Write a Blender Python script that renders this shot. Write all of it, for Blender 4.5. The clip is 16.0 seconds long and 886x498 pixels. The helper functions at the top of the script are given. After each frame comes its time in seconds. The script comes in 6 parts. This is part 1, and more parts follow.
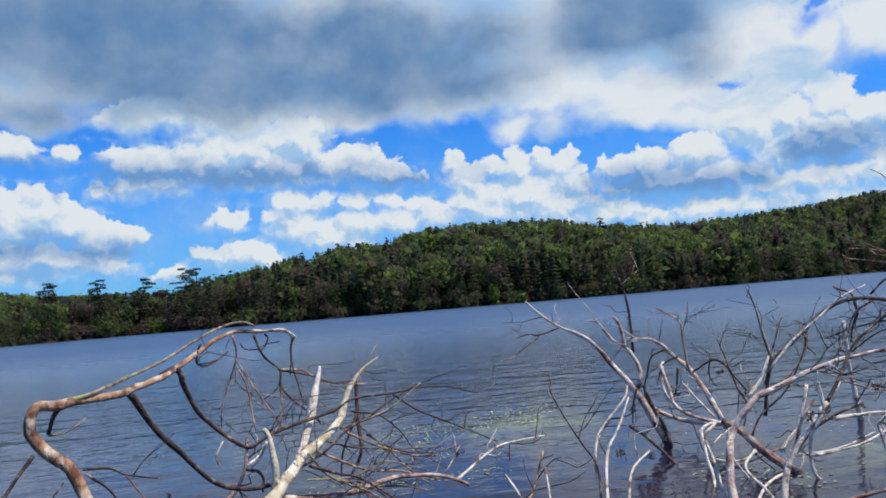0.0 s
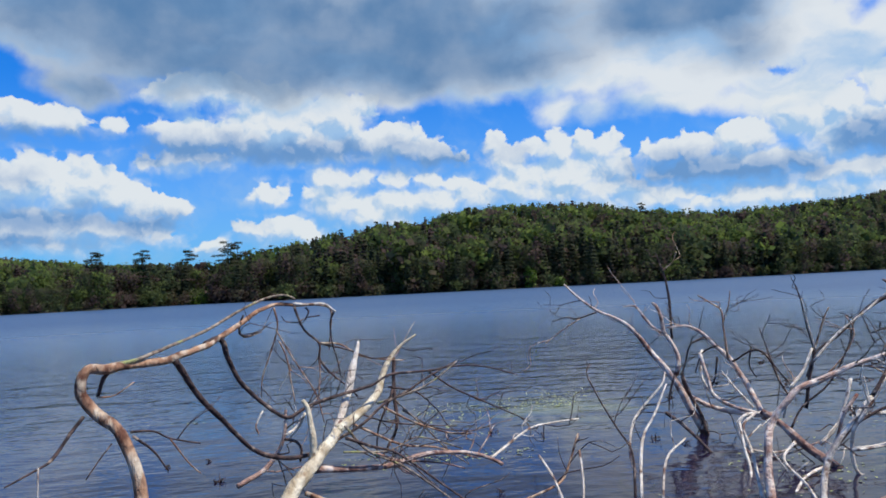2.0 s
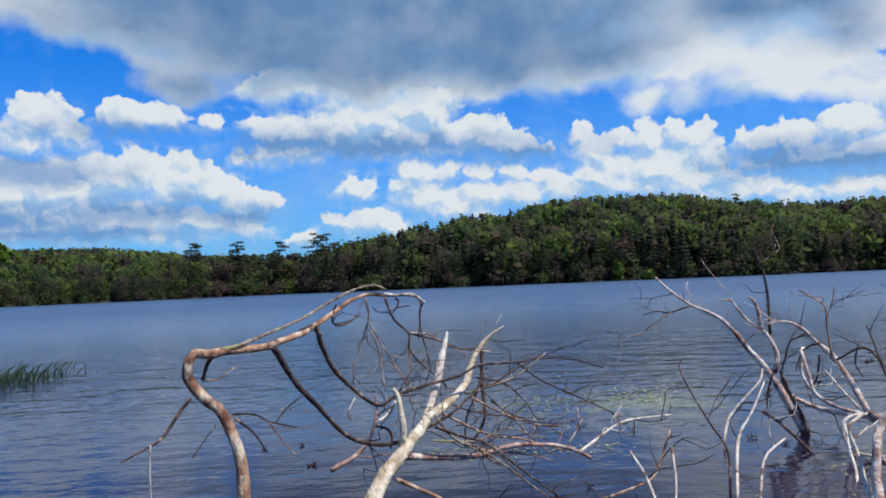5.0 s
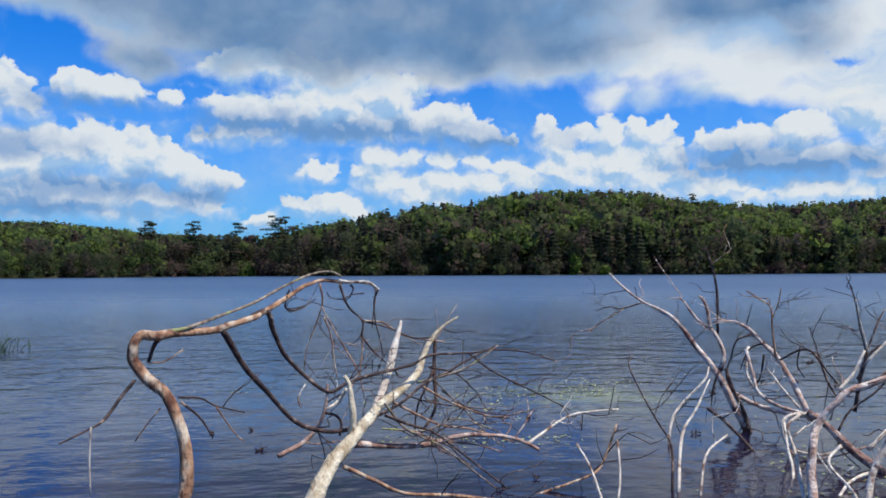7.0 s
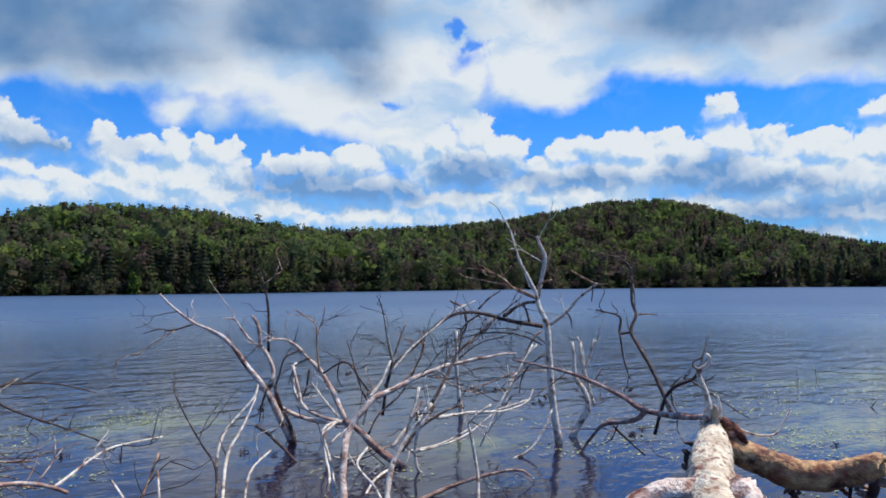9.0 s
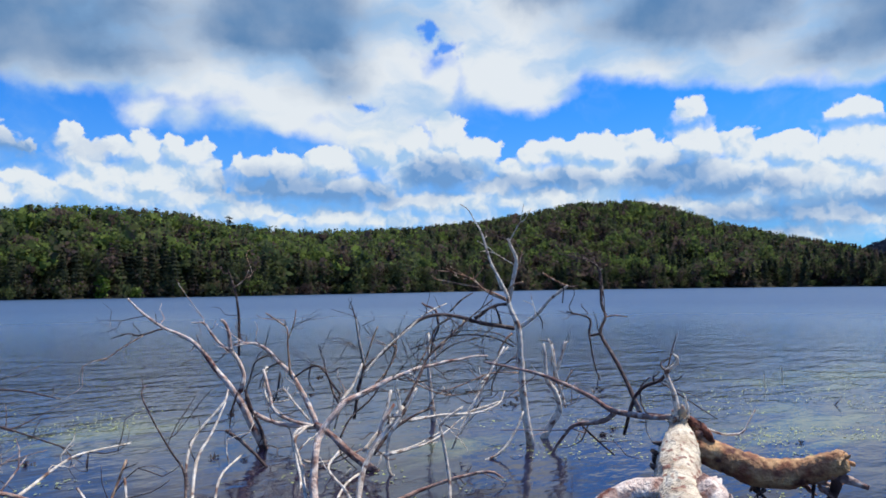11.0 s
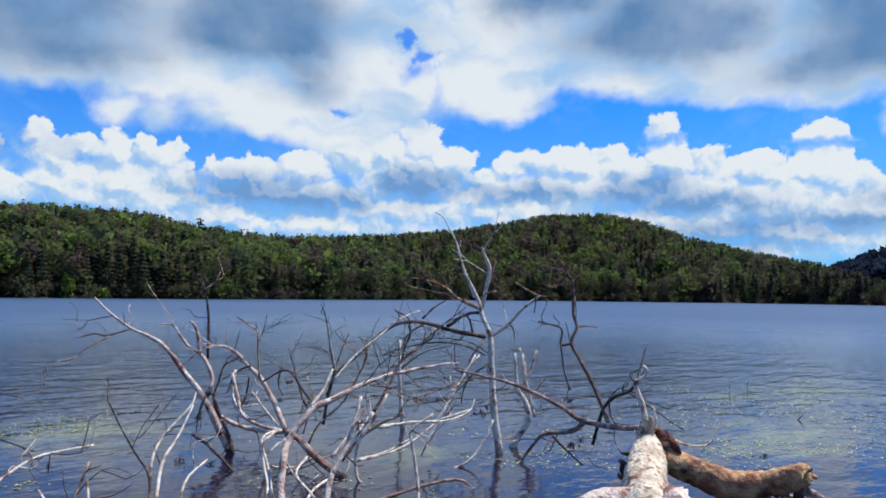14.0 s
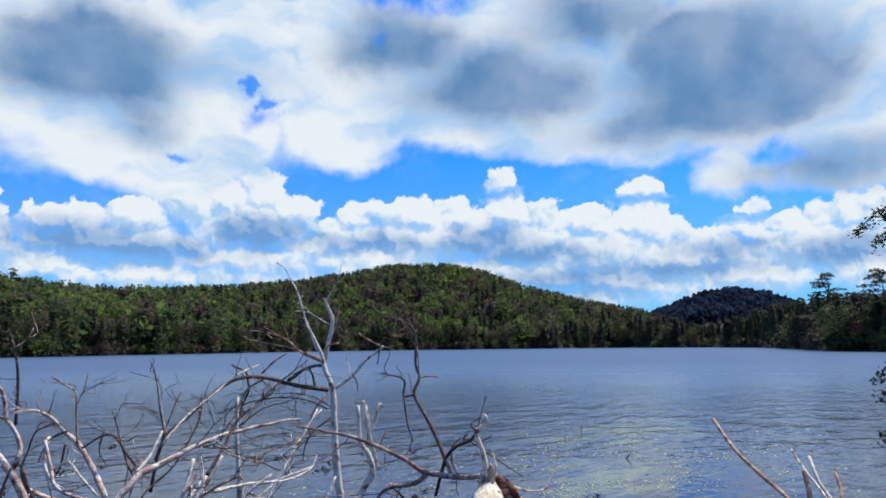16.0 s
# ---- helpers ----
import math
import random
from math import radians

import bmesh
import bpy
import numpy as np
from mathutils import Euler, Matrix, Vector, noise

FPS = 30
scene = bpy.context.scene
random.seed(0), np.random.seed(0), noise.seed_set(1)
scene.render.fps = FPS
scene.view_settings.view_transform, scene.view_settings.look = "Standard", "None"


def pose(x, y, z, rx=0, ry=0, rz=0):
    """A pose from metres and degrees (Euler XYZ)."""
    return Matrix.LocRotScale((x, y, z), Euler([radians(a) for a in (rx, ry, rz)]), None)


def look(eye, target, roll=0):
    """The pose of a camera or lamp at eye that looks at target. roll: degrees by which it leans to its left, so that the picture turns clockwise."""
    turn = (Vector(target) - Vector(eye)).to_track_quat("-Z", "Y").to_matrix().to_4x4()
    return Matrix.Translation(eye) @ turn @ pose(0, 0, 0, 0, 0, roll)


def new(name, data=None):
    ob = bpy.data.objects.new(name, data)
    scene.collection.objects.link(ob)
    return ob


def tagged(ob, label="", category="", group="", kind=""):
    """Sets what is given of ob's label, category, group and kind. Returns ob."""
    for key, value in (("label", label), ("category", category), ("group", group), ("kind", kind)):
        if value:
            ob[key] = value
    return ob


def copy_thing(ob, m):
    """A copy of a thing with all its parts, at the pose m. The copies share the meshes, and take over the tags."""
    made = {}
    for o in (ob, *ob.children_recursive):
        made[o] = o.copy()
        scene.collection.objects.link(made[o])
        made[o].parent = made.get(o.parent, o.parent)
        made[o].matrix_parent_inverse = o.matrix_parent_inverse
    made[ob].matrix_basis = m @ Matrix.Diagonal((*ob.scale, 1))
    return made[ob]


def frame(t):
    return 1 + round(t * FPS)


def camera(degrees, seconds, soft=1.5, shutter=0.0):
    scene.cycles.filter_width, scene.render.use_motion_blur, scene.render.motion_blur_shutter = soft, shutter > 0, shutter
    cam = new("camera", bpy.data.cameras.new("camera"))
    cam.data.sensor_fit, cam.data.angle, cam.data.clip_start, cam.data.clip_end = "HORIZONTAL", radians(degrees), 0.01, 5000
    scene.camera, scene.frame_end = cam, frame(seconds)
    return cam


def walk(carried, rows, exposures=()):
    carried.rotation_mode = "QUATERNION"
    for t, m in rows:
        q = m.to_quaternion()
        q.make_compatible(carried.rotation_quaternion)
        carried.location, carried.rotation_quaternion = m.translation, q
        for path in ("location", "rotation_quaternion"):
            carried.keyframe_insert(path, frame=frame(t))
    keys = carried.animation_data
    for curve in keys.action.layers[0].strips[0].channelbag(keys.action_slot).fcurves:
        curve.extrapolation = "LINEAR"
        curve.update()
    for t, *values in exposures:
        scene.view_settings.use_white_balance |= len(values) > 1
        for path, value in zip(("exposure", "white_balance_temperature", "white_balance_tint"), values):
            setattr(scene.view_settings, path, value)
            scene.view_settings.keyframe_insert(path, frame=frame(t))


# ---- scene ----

cam = camera(62.0, 16.0, soft=1.8)
PATH = [
    (0, (-0.016, 0.61, 1.436), (0.252, 2.587, 1.583), -4.7),
    (0.5, (-0.022, 0.597, 1.435), (0.157, 2.584, 1.577), -3.8),
    (1, (-0.024, 0.6, 1.432), (0.142, 2.588, 1.57), -4.3),
    (1.5, (-0.025, 0.607, 1.433), (0.146, 2.596, 1.554), -3.7),
    (2, (-0.035, 0.604, 1.429), (0.128, 2.594, 1.53), -2.8),
    (2.5, (-0.03, 0.592, 1.432), (0.121, 2.584, 1.526), -3.2),
    (3, (-0.04, 0.589, 1.433), (0.09, 2.582, 1.53), -3.1),
    (3.5, (-0.046, 0.589, 1.431), (-0.031, 2.587, 1.526), -2.9),
    (6, (-0.072, 0.591, 1.424), (-0.179, 2.586, 1.501), -1.3),
    (6.5, (-0.075, 0.589, 1.422), (-0.209, 2.584, 1.45), -0.1),
    (7, (-0.042, 0.599, 1.433), (-0.001, 2.598, 1.489), -0.2),
    (7.5, (0.01, 0.591, 1.454), (0.589, 2.505, 1.521), -0.4),
    (8, (0.04, 0.568, 1.449), (0.873, 2.385, 1.52), -1.7),
    (8.5, (0.05, 0.567, 1.447), (1.036, 2.305, 1.533), -0.2),
    (9, (0.067, 0.578, 1.445), (1.185, 2.234, 1.546), -0.4),
    (9.5, (0.076, 0.572, 1.446), (1.241, 2.194, 1.549), -0.3),
    (10, (0.081, 0.567, 1.452), (1.26, 2.178, 1.556), -0.8),
    (12.5, (0.061, 0.558, 1.445), (1.234, 2.174, 1.556), -0.2),
    (13, (0.062, 0.558, 1.442), (1.248, 2.163, 1.558), 0.4),
    (13.5, (0.066, 0.564, 1.44), (1.286, 2.143, 1.563), 1.0),
    (14, (0.059, 0.562, 1.442), (1.294, 2.13, 1.57), 0.7),
    (14.5, (0.086, 0.555, 1.448), (1.417, 2.041, 1.585), -0.7),
    (15, (0.089, 0.555, 1.448), (1.527, 1.935, 1.619), -0.2),
    (15.5, (0.082, 0.554, 1.449), (1.579, 1.863, 1.668), 0.3),
    (16, (0.076, 0.555, 1.454), (1.601, 1.822, 1.716), -0.6),
]
walk(cam, [(t, look(eye, target, roll)) for t, eye, target, roll in PATH],
     exposures=((0.0, 0.04), (6.5, 0.02), (9.5, 0.10), (14.0, 0.12), (15.0, 0.14), (16.0, 0.20)))


# ---- sun and sky ----
SUN_AZ, SUN_EL = 108.0, 61.0        # degrees from +y towards +x, and above the horizon
sun = new("sun", bpy.data.lights.new("sun", "SUN"))
sun.data.energy, sun.data.angle, sun.data.color = 5.0, radians(0.53), (1.0, 0.93, 0.82)
sun.matrix_world = look((0, 0, 50), (-math.sin(radians(SUN_AZ)) * math.cos(radians(SUN_EL)), -math.cos(radians(SUN_AZ)) * math.cos(radians(SUN_EL)), 50 - math.sin(radians(SUN_EL))))

# clouds as they stand in the sky: azimuth, elevation, half width, half height, in degrees
BANK_WEST = [(-32.9, 7.1, 3.03, 2.35), (-29.8, 7.4, 3.38, 2.34), (-26.7, 8.1, 2.24, 1.99), (-24.3, 8.7, 1.85, 1.94), (-21.5, 8.1, 2.48, 2.06), (-19.2, 7.8, 1.72, 1.88), (-17.4, 6.8, 1.58, 1.18), (-15.5, 6.7, 1.27, 0.85), (-26.1, 5.5, 8.28, 1.53), (-32.9, 4.5, 4.03, 1.07), (-18.6, 5.3, 3.29, 1.01), (-25.0, 4.2, 4.21, 0.61), (-30.8, 4.1, 3.32, 0.39), (-16.3, 4.6, 1.09, 0.73), (-36.8, 5.9, 2.79, 2.93)]
CLOUDS_WEST_HIGH = [(-34.9, 12.3, 1.55, 1.52), (-30.2, 12.3, 2.41, 1.59), (-31.4, 10.7, 2.42, 0.91), (-28.7, 11.4, 1.81, 1.08), (-24.8, 12.7, 2.54, 1.18), (-22.3, 12.7, 1.9, 1.04), (-19.0, 12.5, 1.07, 0.73)]
CLOUD_MIDDLE = [(-16.1, 12.5, 1.09, 0.74), (-13.6, 11.8, 2.65, 1.5), (-7.5, 12.9, 4.17, 2.3), (-3.6, 13.0, 3.17, 1.85), (-1.1, 13.9, 1.23, 1.25), (-9.3, 11.6, 4.15, 1.77), (-4.9, 11.3, 5.72, 1.7), (-13.6, 10.5, 3.42, 1.01), (-16.1, 10.0, 1.89, 0.67), (1.3, 11.2, 3.06, 1.52), (4.1, 10.6, 2.16, 1.18), (6.0, 9.9, 1.62, 0.59), (-12.7, 15.1, 4.73, 1.22), (-9.3, 14.8, 3.49, 1.15)]
PUFFS_LOW = [(-3.6, 8.6, 1.58, 1.21), (-1.6, 8.5, 1.23, 0.73), (-4.4, 7.6, 1.5, 0.87), (-3.1, 6.8, 2.73, 1.22), (-8.4, 7.6, 1.57, 0.69), (-8.0, 5.1, 2.62, 0.96), (-5.8, 4.7, 1.49, 0.79), (-10.6, 5.3, 0.74, 0.48), (1.3, 8.4, 1.44, 0.77), (3.9, 8.4, 1.73, 0.86), (6.0, 7.8, 1.45, 0.77), (3.0, 6.7, 4.77, 1.21), (7.7, 6.9, 2.53, 0.85), (-12.9, 3.7, 1.03, 0.61), (-0.5, 5.9, 4.16, 0.96)]
TOWER = [(9.2, 10.8, 1.13, 1.04), (10.1, 9.5, 1.57, 1.5), (12.0, 10.2, 1.3, 0.99), (13.9, 10.1, 1.36, 1.22), (16.1, 10.2, 1.4, 1.13), (17.8, 10.0, 1.29, 1.19), (18.5, 8.6, 0.9, 1.51), (14.7, 8.1, 4.43, 1.72), (10.6, 7.6, 2.56, 1.17), (17.8, 6.9, 3.42, 0.97), (20.9, 6.5, 1.45, 0.47)]
BANK_NORTH = [(21.7, 9.1, 1.67, 1.01), (24.2, 9.4, 2.12, 1.06), (27.6, 9.6, 2.6, 1.29), (31.1, 10.8, 2.55, 2.06), (33.6, 11.1, 1.99, 1.2), (36.4, 11.9, 1.68, 1.8), (38.6, 10.7, 1.85, 1.03), (35.5, 9.3, 4.86, 1.82), (39.6, 9.9, 0.97, 1.38), (26.8, 7.7, 7.11, 1.21), (24.2, 5.2, 1.86, 0.6), (28.5, 5.7, 4.99, 0.57), (35.1, 6.6, 7.06, 0.96), (17.2, 7.1, 2.38, 0.83)]
BANK_EAST = [(43.5, 10.1, 1.65, 1.11), (46.1, 10.3, 2.14, 1.27), (49.0, 10.2, 2.1, 1.34), (51.5, 10.1, 1.8, 1.33), (53.5, 9.5, 1.6, 1.07), (55.7, 10.2, 1.88, 1.46), (57.9, 10.2, 1.52, 1.28), (59.2, 9.4, 1.19, 0.99), (61.2, 9.5, 1.62, 1.17), (62.9, 8.9, 1.4, 1.08), (64.7, 9.2, 1.52, 1.37), (66.3, 9.0, 1.47, 1.42), (49.4, 8.3, 6.88, 1.61), (57.4, 7.9, 4.58, 1.7), (62.9, 7.1, 4.19, 1.94), (53.5, 6.0, 6.0, 0.92), (63.9, 4.9, 3.6, 1.16), (42.1, 8.5, 2.27, 1.38), (61.7, 3.5, 2.13, 0.43)]
BANK_FAR_EAST = [(61.6, 9.6, 1.8, 1.12), (65.4, 9.5, 2.08, 1.19), (67.8, 8.6, 1.41, 1.05), (70.1, 7.6, 1.96, 0.91), (73.2, 8.0, 1.88, 0.81), (75.9, 8.4, 1.81, 1.11), (78.0, 8.8, 1.39, 0.93), (79.4, 9.0, 1.5, 1.15), (81.1, 8.8, 1.31, 1.36), (83.9, 7.8, 2.47, 1.83), (68.1, 6.5, 8.01, 1.67), (77.5, 6.8, 5.25, 1.87), (66.0, 4.5, 4.08, 0.93), (73.0, 5.1, 5.62, 1.37), (81.1, 5.1, 3.9, 1.5)]
LOW_BANK = [(6.5, 6.8, 3.03, 0.61), (13.3, 6.7, 5.29, 0.81), (21.3, 5.9, 4.96, 0.68), (32.0, 5.3, 8.78, 0.61), (45.2, 6.7, 6.44, 1.21), (57.4, 5.4, 7.61, 1.06), (62.8, 3.7, 4.88, 0.7), (39.9, 7.8, 2.64, 1.04)]
PUFFS_HIGH = [(54.9, 12.8, 1.43, 0.81), (65.6, 11.7, 1.4, 0.74)]
PUFFS_HIGH_EAST = [(73.3, 9.7, 1.28, 0.52), (65.5, 11.7, 1.67, 0.59)]
SHEET_WEST = [(-19.5, 18.8, 8.59, 1.3), (-7.5, 17.9, 8.35, 2.32), (-12.7, 15.9, 3.87, 0.89), (-21.1, 15.4, 2.21, 0.86)]
SHEET_ABOVE = [(-20.8, 20.3, 6.62, 3.6), (-17.6, 21.3, 15.51, 4.77), (5.5, 21.9, 18.85, 5.56), (25.1, 20.0, 12.23, 4.22), (31.9, 15.9, 4.08, 2.66), (22.6, 15.6, 8.32, 1.62)]
SHEET_NORTH = [(-1.6, 17.4, 10.38, 3.29), (8.8, 17.5, 10.87, 2.62), (19.9, 17.5, 11.06, 3.46), (29.0, 16.9, 6.36, 3.4), (26.4, 14.2, 8.18, 1.07), (32.3, 14.5, 2.14, 1.53), (22.0, 12.7, 4.39, 0.76), (28.1, 12.6, 1.28, 0.42), (14.1, 13.3, 1.32, 0.67)]
SHEET_EAST = [(41.2, 18.3, 4.2, 3.86), (45.3, 18.9, 6.51, 3.2), (53.7, 17.9, 8.07, 2.53), (61.4, 17.3, 7.25, 2.97), (65.8, 14.1, 2.0, 0.58), (43.5, 15.1, 3.49, 0.91), (29.4, 13.2, 1.14, 0.42), (36.5, 16.1, 1.78, 1.42)]
SHEET_FAR_EAST = [(60.4, 25.0, 8.96, 2.36), (23.5, 19.5, 8.04, 4.89), (25.6, 15.7, 7.11, 2.15), (31.9, 15.5, 3.26, 2.05), (40.7, 20.3, 4.89, 4.53), (44.3, 16.9, 4.48, 2.04), (53.4, 20.9, 10.03, 4.36), (59.2, 16.4, 6.62, 1.52), (70.8, 19.5, 10.02, 5.11), (80.1, 17.3, 5.15, 6.1), (65.2, 14.5, 2.31, 0.58), (36.7, 24.1, 8.73, 1.77), (72.0, 12.5, 1.4, 1.05), (79.0, 12.2, 3.46, 1.07)]
GREY_SHEET_WEST = [(-18.2, 18.6, 8.69, 1.08), (-6.6, 18.0, 6.16, 1.6), (-21.1, 15.4, 2.41, 0.86)]
GREY_SHEET_ABOVE = [(-20.1, 20.7, 6.71, 3.25), (-15.7, 21.4, 12.54, 3.34), (3.0, 19.6, 11.57, 3.05), (-7.1, 17.4, 12.55, 1.53)]
GREY_SHEET_NORTH = [(-9.2, 17.5, 8.96, 2.27), (1.2, 17.1, 8.64, 2.05), (8.8, 17.1, 4.78, 1.22), (24.3, 20.1, 5.24, 0.86)]
GREY_SHEET_EAST = [(22.0, 18.8, 7.17, 2.05), (26.8, 16.2, 2.17, 0.99), (52.9, 18.8, 5.3, 1.86), (64.9, 16.8, 3.4, 2.09), (7.7, 18.9, 4.18, 1.08)]
GREY_SHEET_FAR_EAST = [(23.5, 19.9, 6.22, 3.0), (46.6, 22.8, 3.89, 2.04), (54.8, 20.0, 6.35, 2.59), (72.0, 19.7, 8.29, 4.09), (68.6, 16.1, 4.9, 1.14), (79.0, 12.4, 3.28, 1.07), (63.0, 24.0, 3.95, 1.42)]
GREY_BASE_WEST = [(-30.9, 8.6, 3.14, 0.61), (-32.9, 5.2, 3.7, 0.53), (-24.2, 5.8, 4.25, 0.49), (-29.8, 4.4, 4.62, 0.31), (-25.0, 11.4, 3.06, 0.48), (-13.6, 10.9, 3.85, 0.67), (-6.6, 10.6, 5.71, 0.51), (3.4, 9.8, 2.6, 0.34), (-17.0, 5.5, 2.5, 0.34)]
GREY_BASE_NORTH = [(23.4, 7.9, 3.37, 0.85), (27.6, 7.1, 4.11, 0.65), (36.0, 8.6, 2.3, 1.22), (53.9, 8.0, 2.39, 0.99), (57.0, 7.0, 2.68, 0.49), (60.3, 4.4, 2.55, 0.44), (44.5, 8.0, 2.59, 0.39)]
GREY_BASE_EAST = [(53.7, 8.0, 2.56, 0.96), (56.7, 7.1, 2.62, 0.44), (61.0, 5.1, 3.83, 0.43), (70.9, 6.8, 1.55, 0.33), (79.2, 6.3, 2.37, 0.69), (67.2, 5.5, 3.63, 0.34)]
GAPS = [(35.2, 19.7, 0.67, 0.81), (36.4, 18.2, 1.07, 0.45), (30.0, 14.0, 0.97, 0.38)]


def build_sky():
    world = bpy.data.worlds.new("sky")
    scene.world = world
    world.use_nodes = True
    tree = world.node_tree
    tree.nodes.clear()

    def node(kind, **values):
        n = tree.nodes.new(kind)
        for key, value in values.items():
            setattr(n, key, value)
        return n

    def put(socket, value):
        if isinstance(value, bpy.types.NodeSocket):
            tree.links.new(value, socket)
        else:
            socket.default_value = value

    def math_node(operation, a, b=0.0, c=0.0, clamp=False):
        n = node("ShaderNodeMath", operation=operation, use_clamp=clamp)
        for socket, value in zip(n.inputs, (a, b, c)):
            put(socket, value)
        return n.outputs[0]

    def vec(operation, a, b=(0, 0, 0), out=0):
        n = node("ShaderNodeVectorMath", operation=operation)
        put(n.inputs[0], a)
        put(n.inputs[1], b)
        return n.outputs["Value" if out else 0]

    def combine(x, y, z=0.0):
        n = node("ShaderNodeCombineXYZ")
        for socket, value in zip(n.inputs, (x, y, z)):
            put(socket, value)
        return n.outputs[0]

    def fbm(vector, scale, detail, rough=0.55, colour=False, distortion=0.0):
        n = node("ShaderNodeTexNoise")
        put(n.inputs["Vector"], vector)
        n.inputs["Scale"].default_value, n.inputs["Detail"].default_value, n.inputs["Roughness"].default_value = scale, detail, rough
        n.inputs["Distortion"].default_value = distortion
        return n.outputs[1 if colour else 0]

    def ramp(value, low, high, to0=0.0, to1=1.0):
        n = node("ShaderNodeMapRange", interpolation_type="SMOOTHSTEP")
        for socket, v in zip(n.inputs, (value, low, high, to0, to1)):
            put(socket, v)
        return n.outputs[0]

    def mix(factor, a, b):
        n = node("ShaderNodeMix", data_type="RGBA")
        put(n.inputs[0], factor)
        put(n.inputs[6], a)
        put(n.inputs[7], b)
        return n.outputs[2]

    direction = node("ShaderNodeTexCoord").outputs["Generated"]
    split = node("ShaderNodeSeparateXYZ")
    put(split.inputs[0], direction)
    azimuth = math_node("MULTIPLY", math_node("ARCTAN2", split.outputs[0], split.outputs[1]), 57.2958)
    elevation = math_node("MULTIPLY", math_node("ARCSINE", split.outputs[2]), 57.2958)
    flat = combine(azimuth, elevation)

    def field(place, soft, *groups):
        """Depth inside a heap of ellipses, in degrees; negative outside."""
        total = None
        for az, el, rx, ry in (b for g in groups for b in g):
            n = node("ShaderNodeVectorMath", operation="MULTIPLY_ADD")
            put(n.inputs[0], place)
            n.inputs[1].default_value, n.inputs[2].default_value = (1 / rx, 1 / ry, 0), (-az / rx, -el / ry, 0)
            size = min(rx, ry * 1.3)
            depth = math_node("MULTIPLY_ADD", vec("LENGTH", n.outputs[0], out=1), -size, size)
            total = depth if total is None else math_node("SMOOTH_MAX", total, depth, soft)
        return total

    def shifted(amount, scale, detail, rough=0.5):
        wobble = vec("SUBTRACT", fbm(flat, scale, detail, rough, colour=True), (0.5, 0.5, 0.5))
        return vec("ADD", flat, vec("MULTIPLY", wobble, amount))

    crisp = shifted((2.0, 1.5, 0), 0.55, 5.0, 0.55)
    loose = shifted((6.5, 4.6, 0), 0.15, 6.0, 0.55)

    def heaps(place):
        return math_node("MAXIMUM", field(place, 0.3, BANK_WEST, CLOUDS_WEST_HIGH, CLOUD_MIDDLE, PUFFS_LOW, TOWER, BANK_NORTH, BANK_EAST, BANK_FAR_EAST, LOW_BANK, PUFFS_HIGH, PUFFS_HIGH_EAST), -3.0)

    def billows(place):
        """Rounded lumps of several sizes, like the head of a cauliflower."""
        lumps = node("ShaderNodeTexVoronoi", feature="SMOOTH_F1")
        put(lumps.inputs["Vector"], place)
        lumps.inputs["Scale"].default_value, lumps.inputs["Detail"].default_value, lumps.inputs["Roughness"].default_value = 0.62, 3.0, 0.52
        lumps.inputs["Smoothness"].default_value = 0.35
        return math_node("SUBTRACT", 0.85, lumps.outputs["Distance"])

    # heaped clouds: crisp and white at their heads, soft and blue-grey at their feet
    body, lump = heaps(crisp), billows(crisp)
    heads = math_node("SUBTRACT", body, heaps(vec("ADD", crisp, (0.25, 0.9, 0))))
    relief = math_node("SUBTRACT", lump, billows(vec("ADD", crisp, (0.22, 0.42, 0))))
    broad_relief = math_node("SUBTRACT", fbm(crisp, 0.42, 4.0, 0.5), fbm(vec("ADD", crisp, (0.3, 0.8, 0)), 0.42, 4.0, 0.5))
    light = math_node("MULTIPLY_ADD", relief, 0.75, math_node("MULTIPLY_ADD", heads, 0.50, math_node("MULTIPLY", broad_relief, 2.6)))
    heap_lit = ramp(light, -0.62, 0.40)
    edge = ramp(math_node("MULTIPLY_ADD", fbm(flat, 0.3, 3.0), 0.9, math_node("SUBTRACT", heads, 0.45)), -0.35, 0.45, 0.95, 0.13)
    heap = math_node("MULTIPLY_ADD", lump, 0.95, math_node("ADD", body, 0.10))
    heap_mask = ramp(heap, math_node("MULTIPLY", edge, -1.0), edge)
    feet = field(crisp, 0.5, GREY_BASE_WEST, GREY_BASE_NORTH, GREY_BASE_EAST)
    feet = ramp(math_node("MULTIPLY_ADD", fbm(crisp, 0.5, 4.0), 2.0, math_node("MULTIPLY_ADD", lump, -0.25, math_node("SUBTRACT", feet, 0.60))), -0.9, 0.9)

    # the torn sheet overhead, which goes on beyond the view
    veil = fbm(flat, 0.20, 6.0, 0.5)
    streak = fbm(vec("MULTIPLY", loose, (0.6, 1.5, 0)), 0.22, 5.0, 0.5)
    sheet = math_node("MAXIMUM", field(loose, 0.8, SHEET_WEST, SHEET_ABOVE, SHEET_NORTH, SHEET_EAST, SHEET_FAR_EAST), -4.0)
    beyond = math_node("MULTIPLY_ADD", fbm(direction, 2.2, 6.0, 0.55), 6.0, -4.1)
    high = math_node("MULTIPLY", ramp(elevation, 20.0, 26.0), ramp(azimuth, -14.0, 12.0))
    round_about = ramp(math_node("ABSOLUTE", math_node("SUBTRACT", azimuth, 24.0)), 62.0, 75.0)
    beyond = math_node("MULTIPLY_ADD", math_node("MAXIMUM", high, round_about), 3.0, math_node("SUBTRACT", beyond, 3.0))
    sheet = math_node("ADD", math_node("MAXIMUM", sheet, beyond), math_node("MULTIPLY_ADD", veil, 4.2, -1.60))
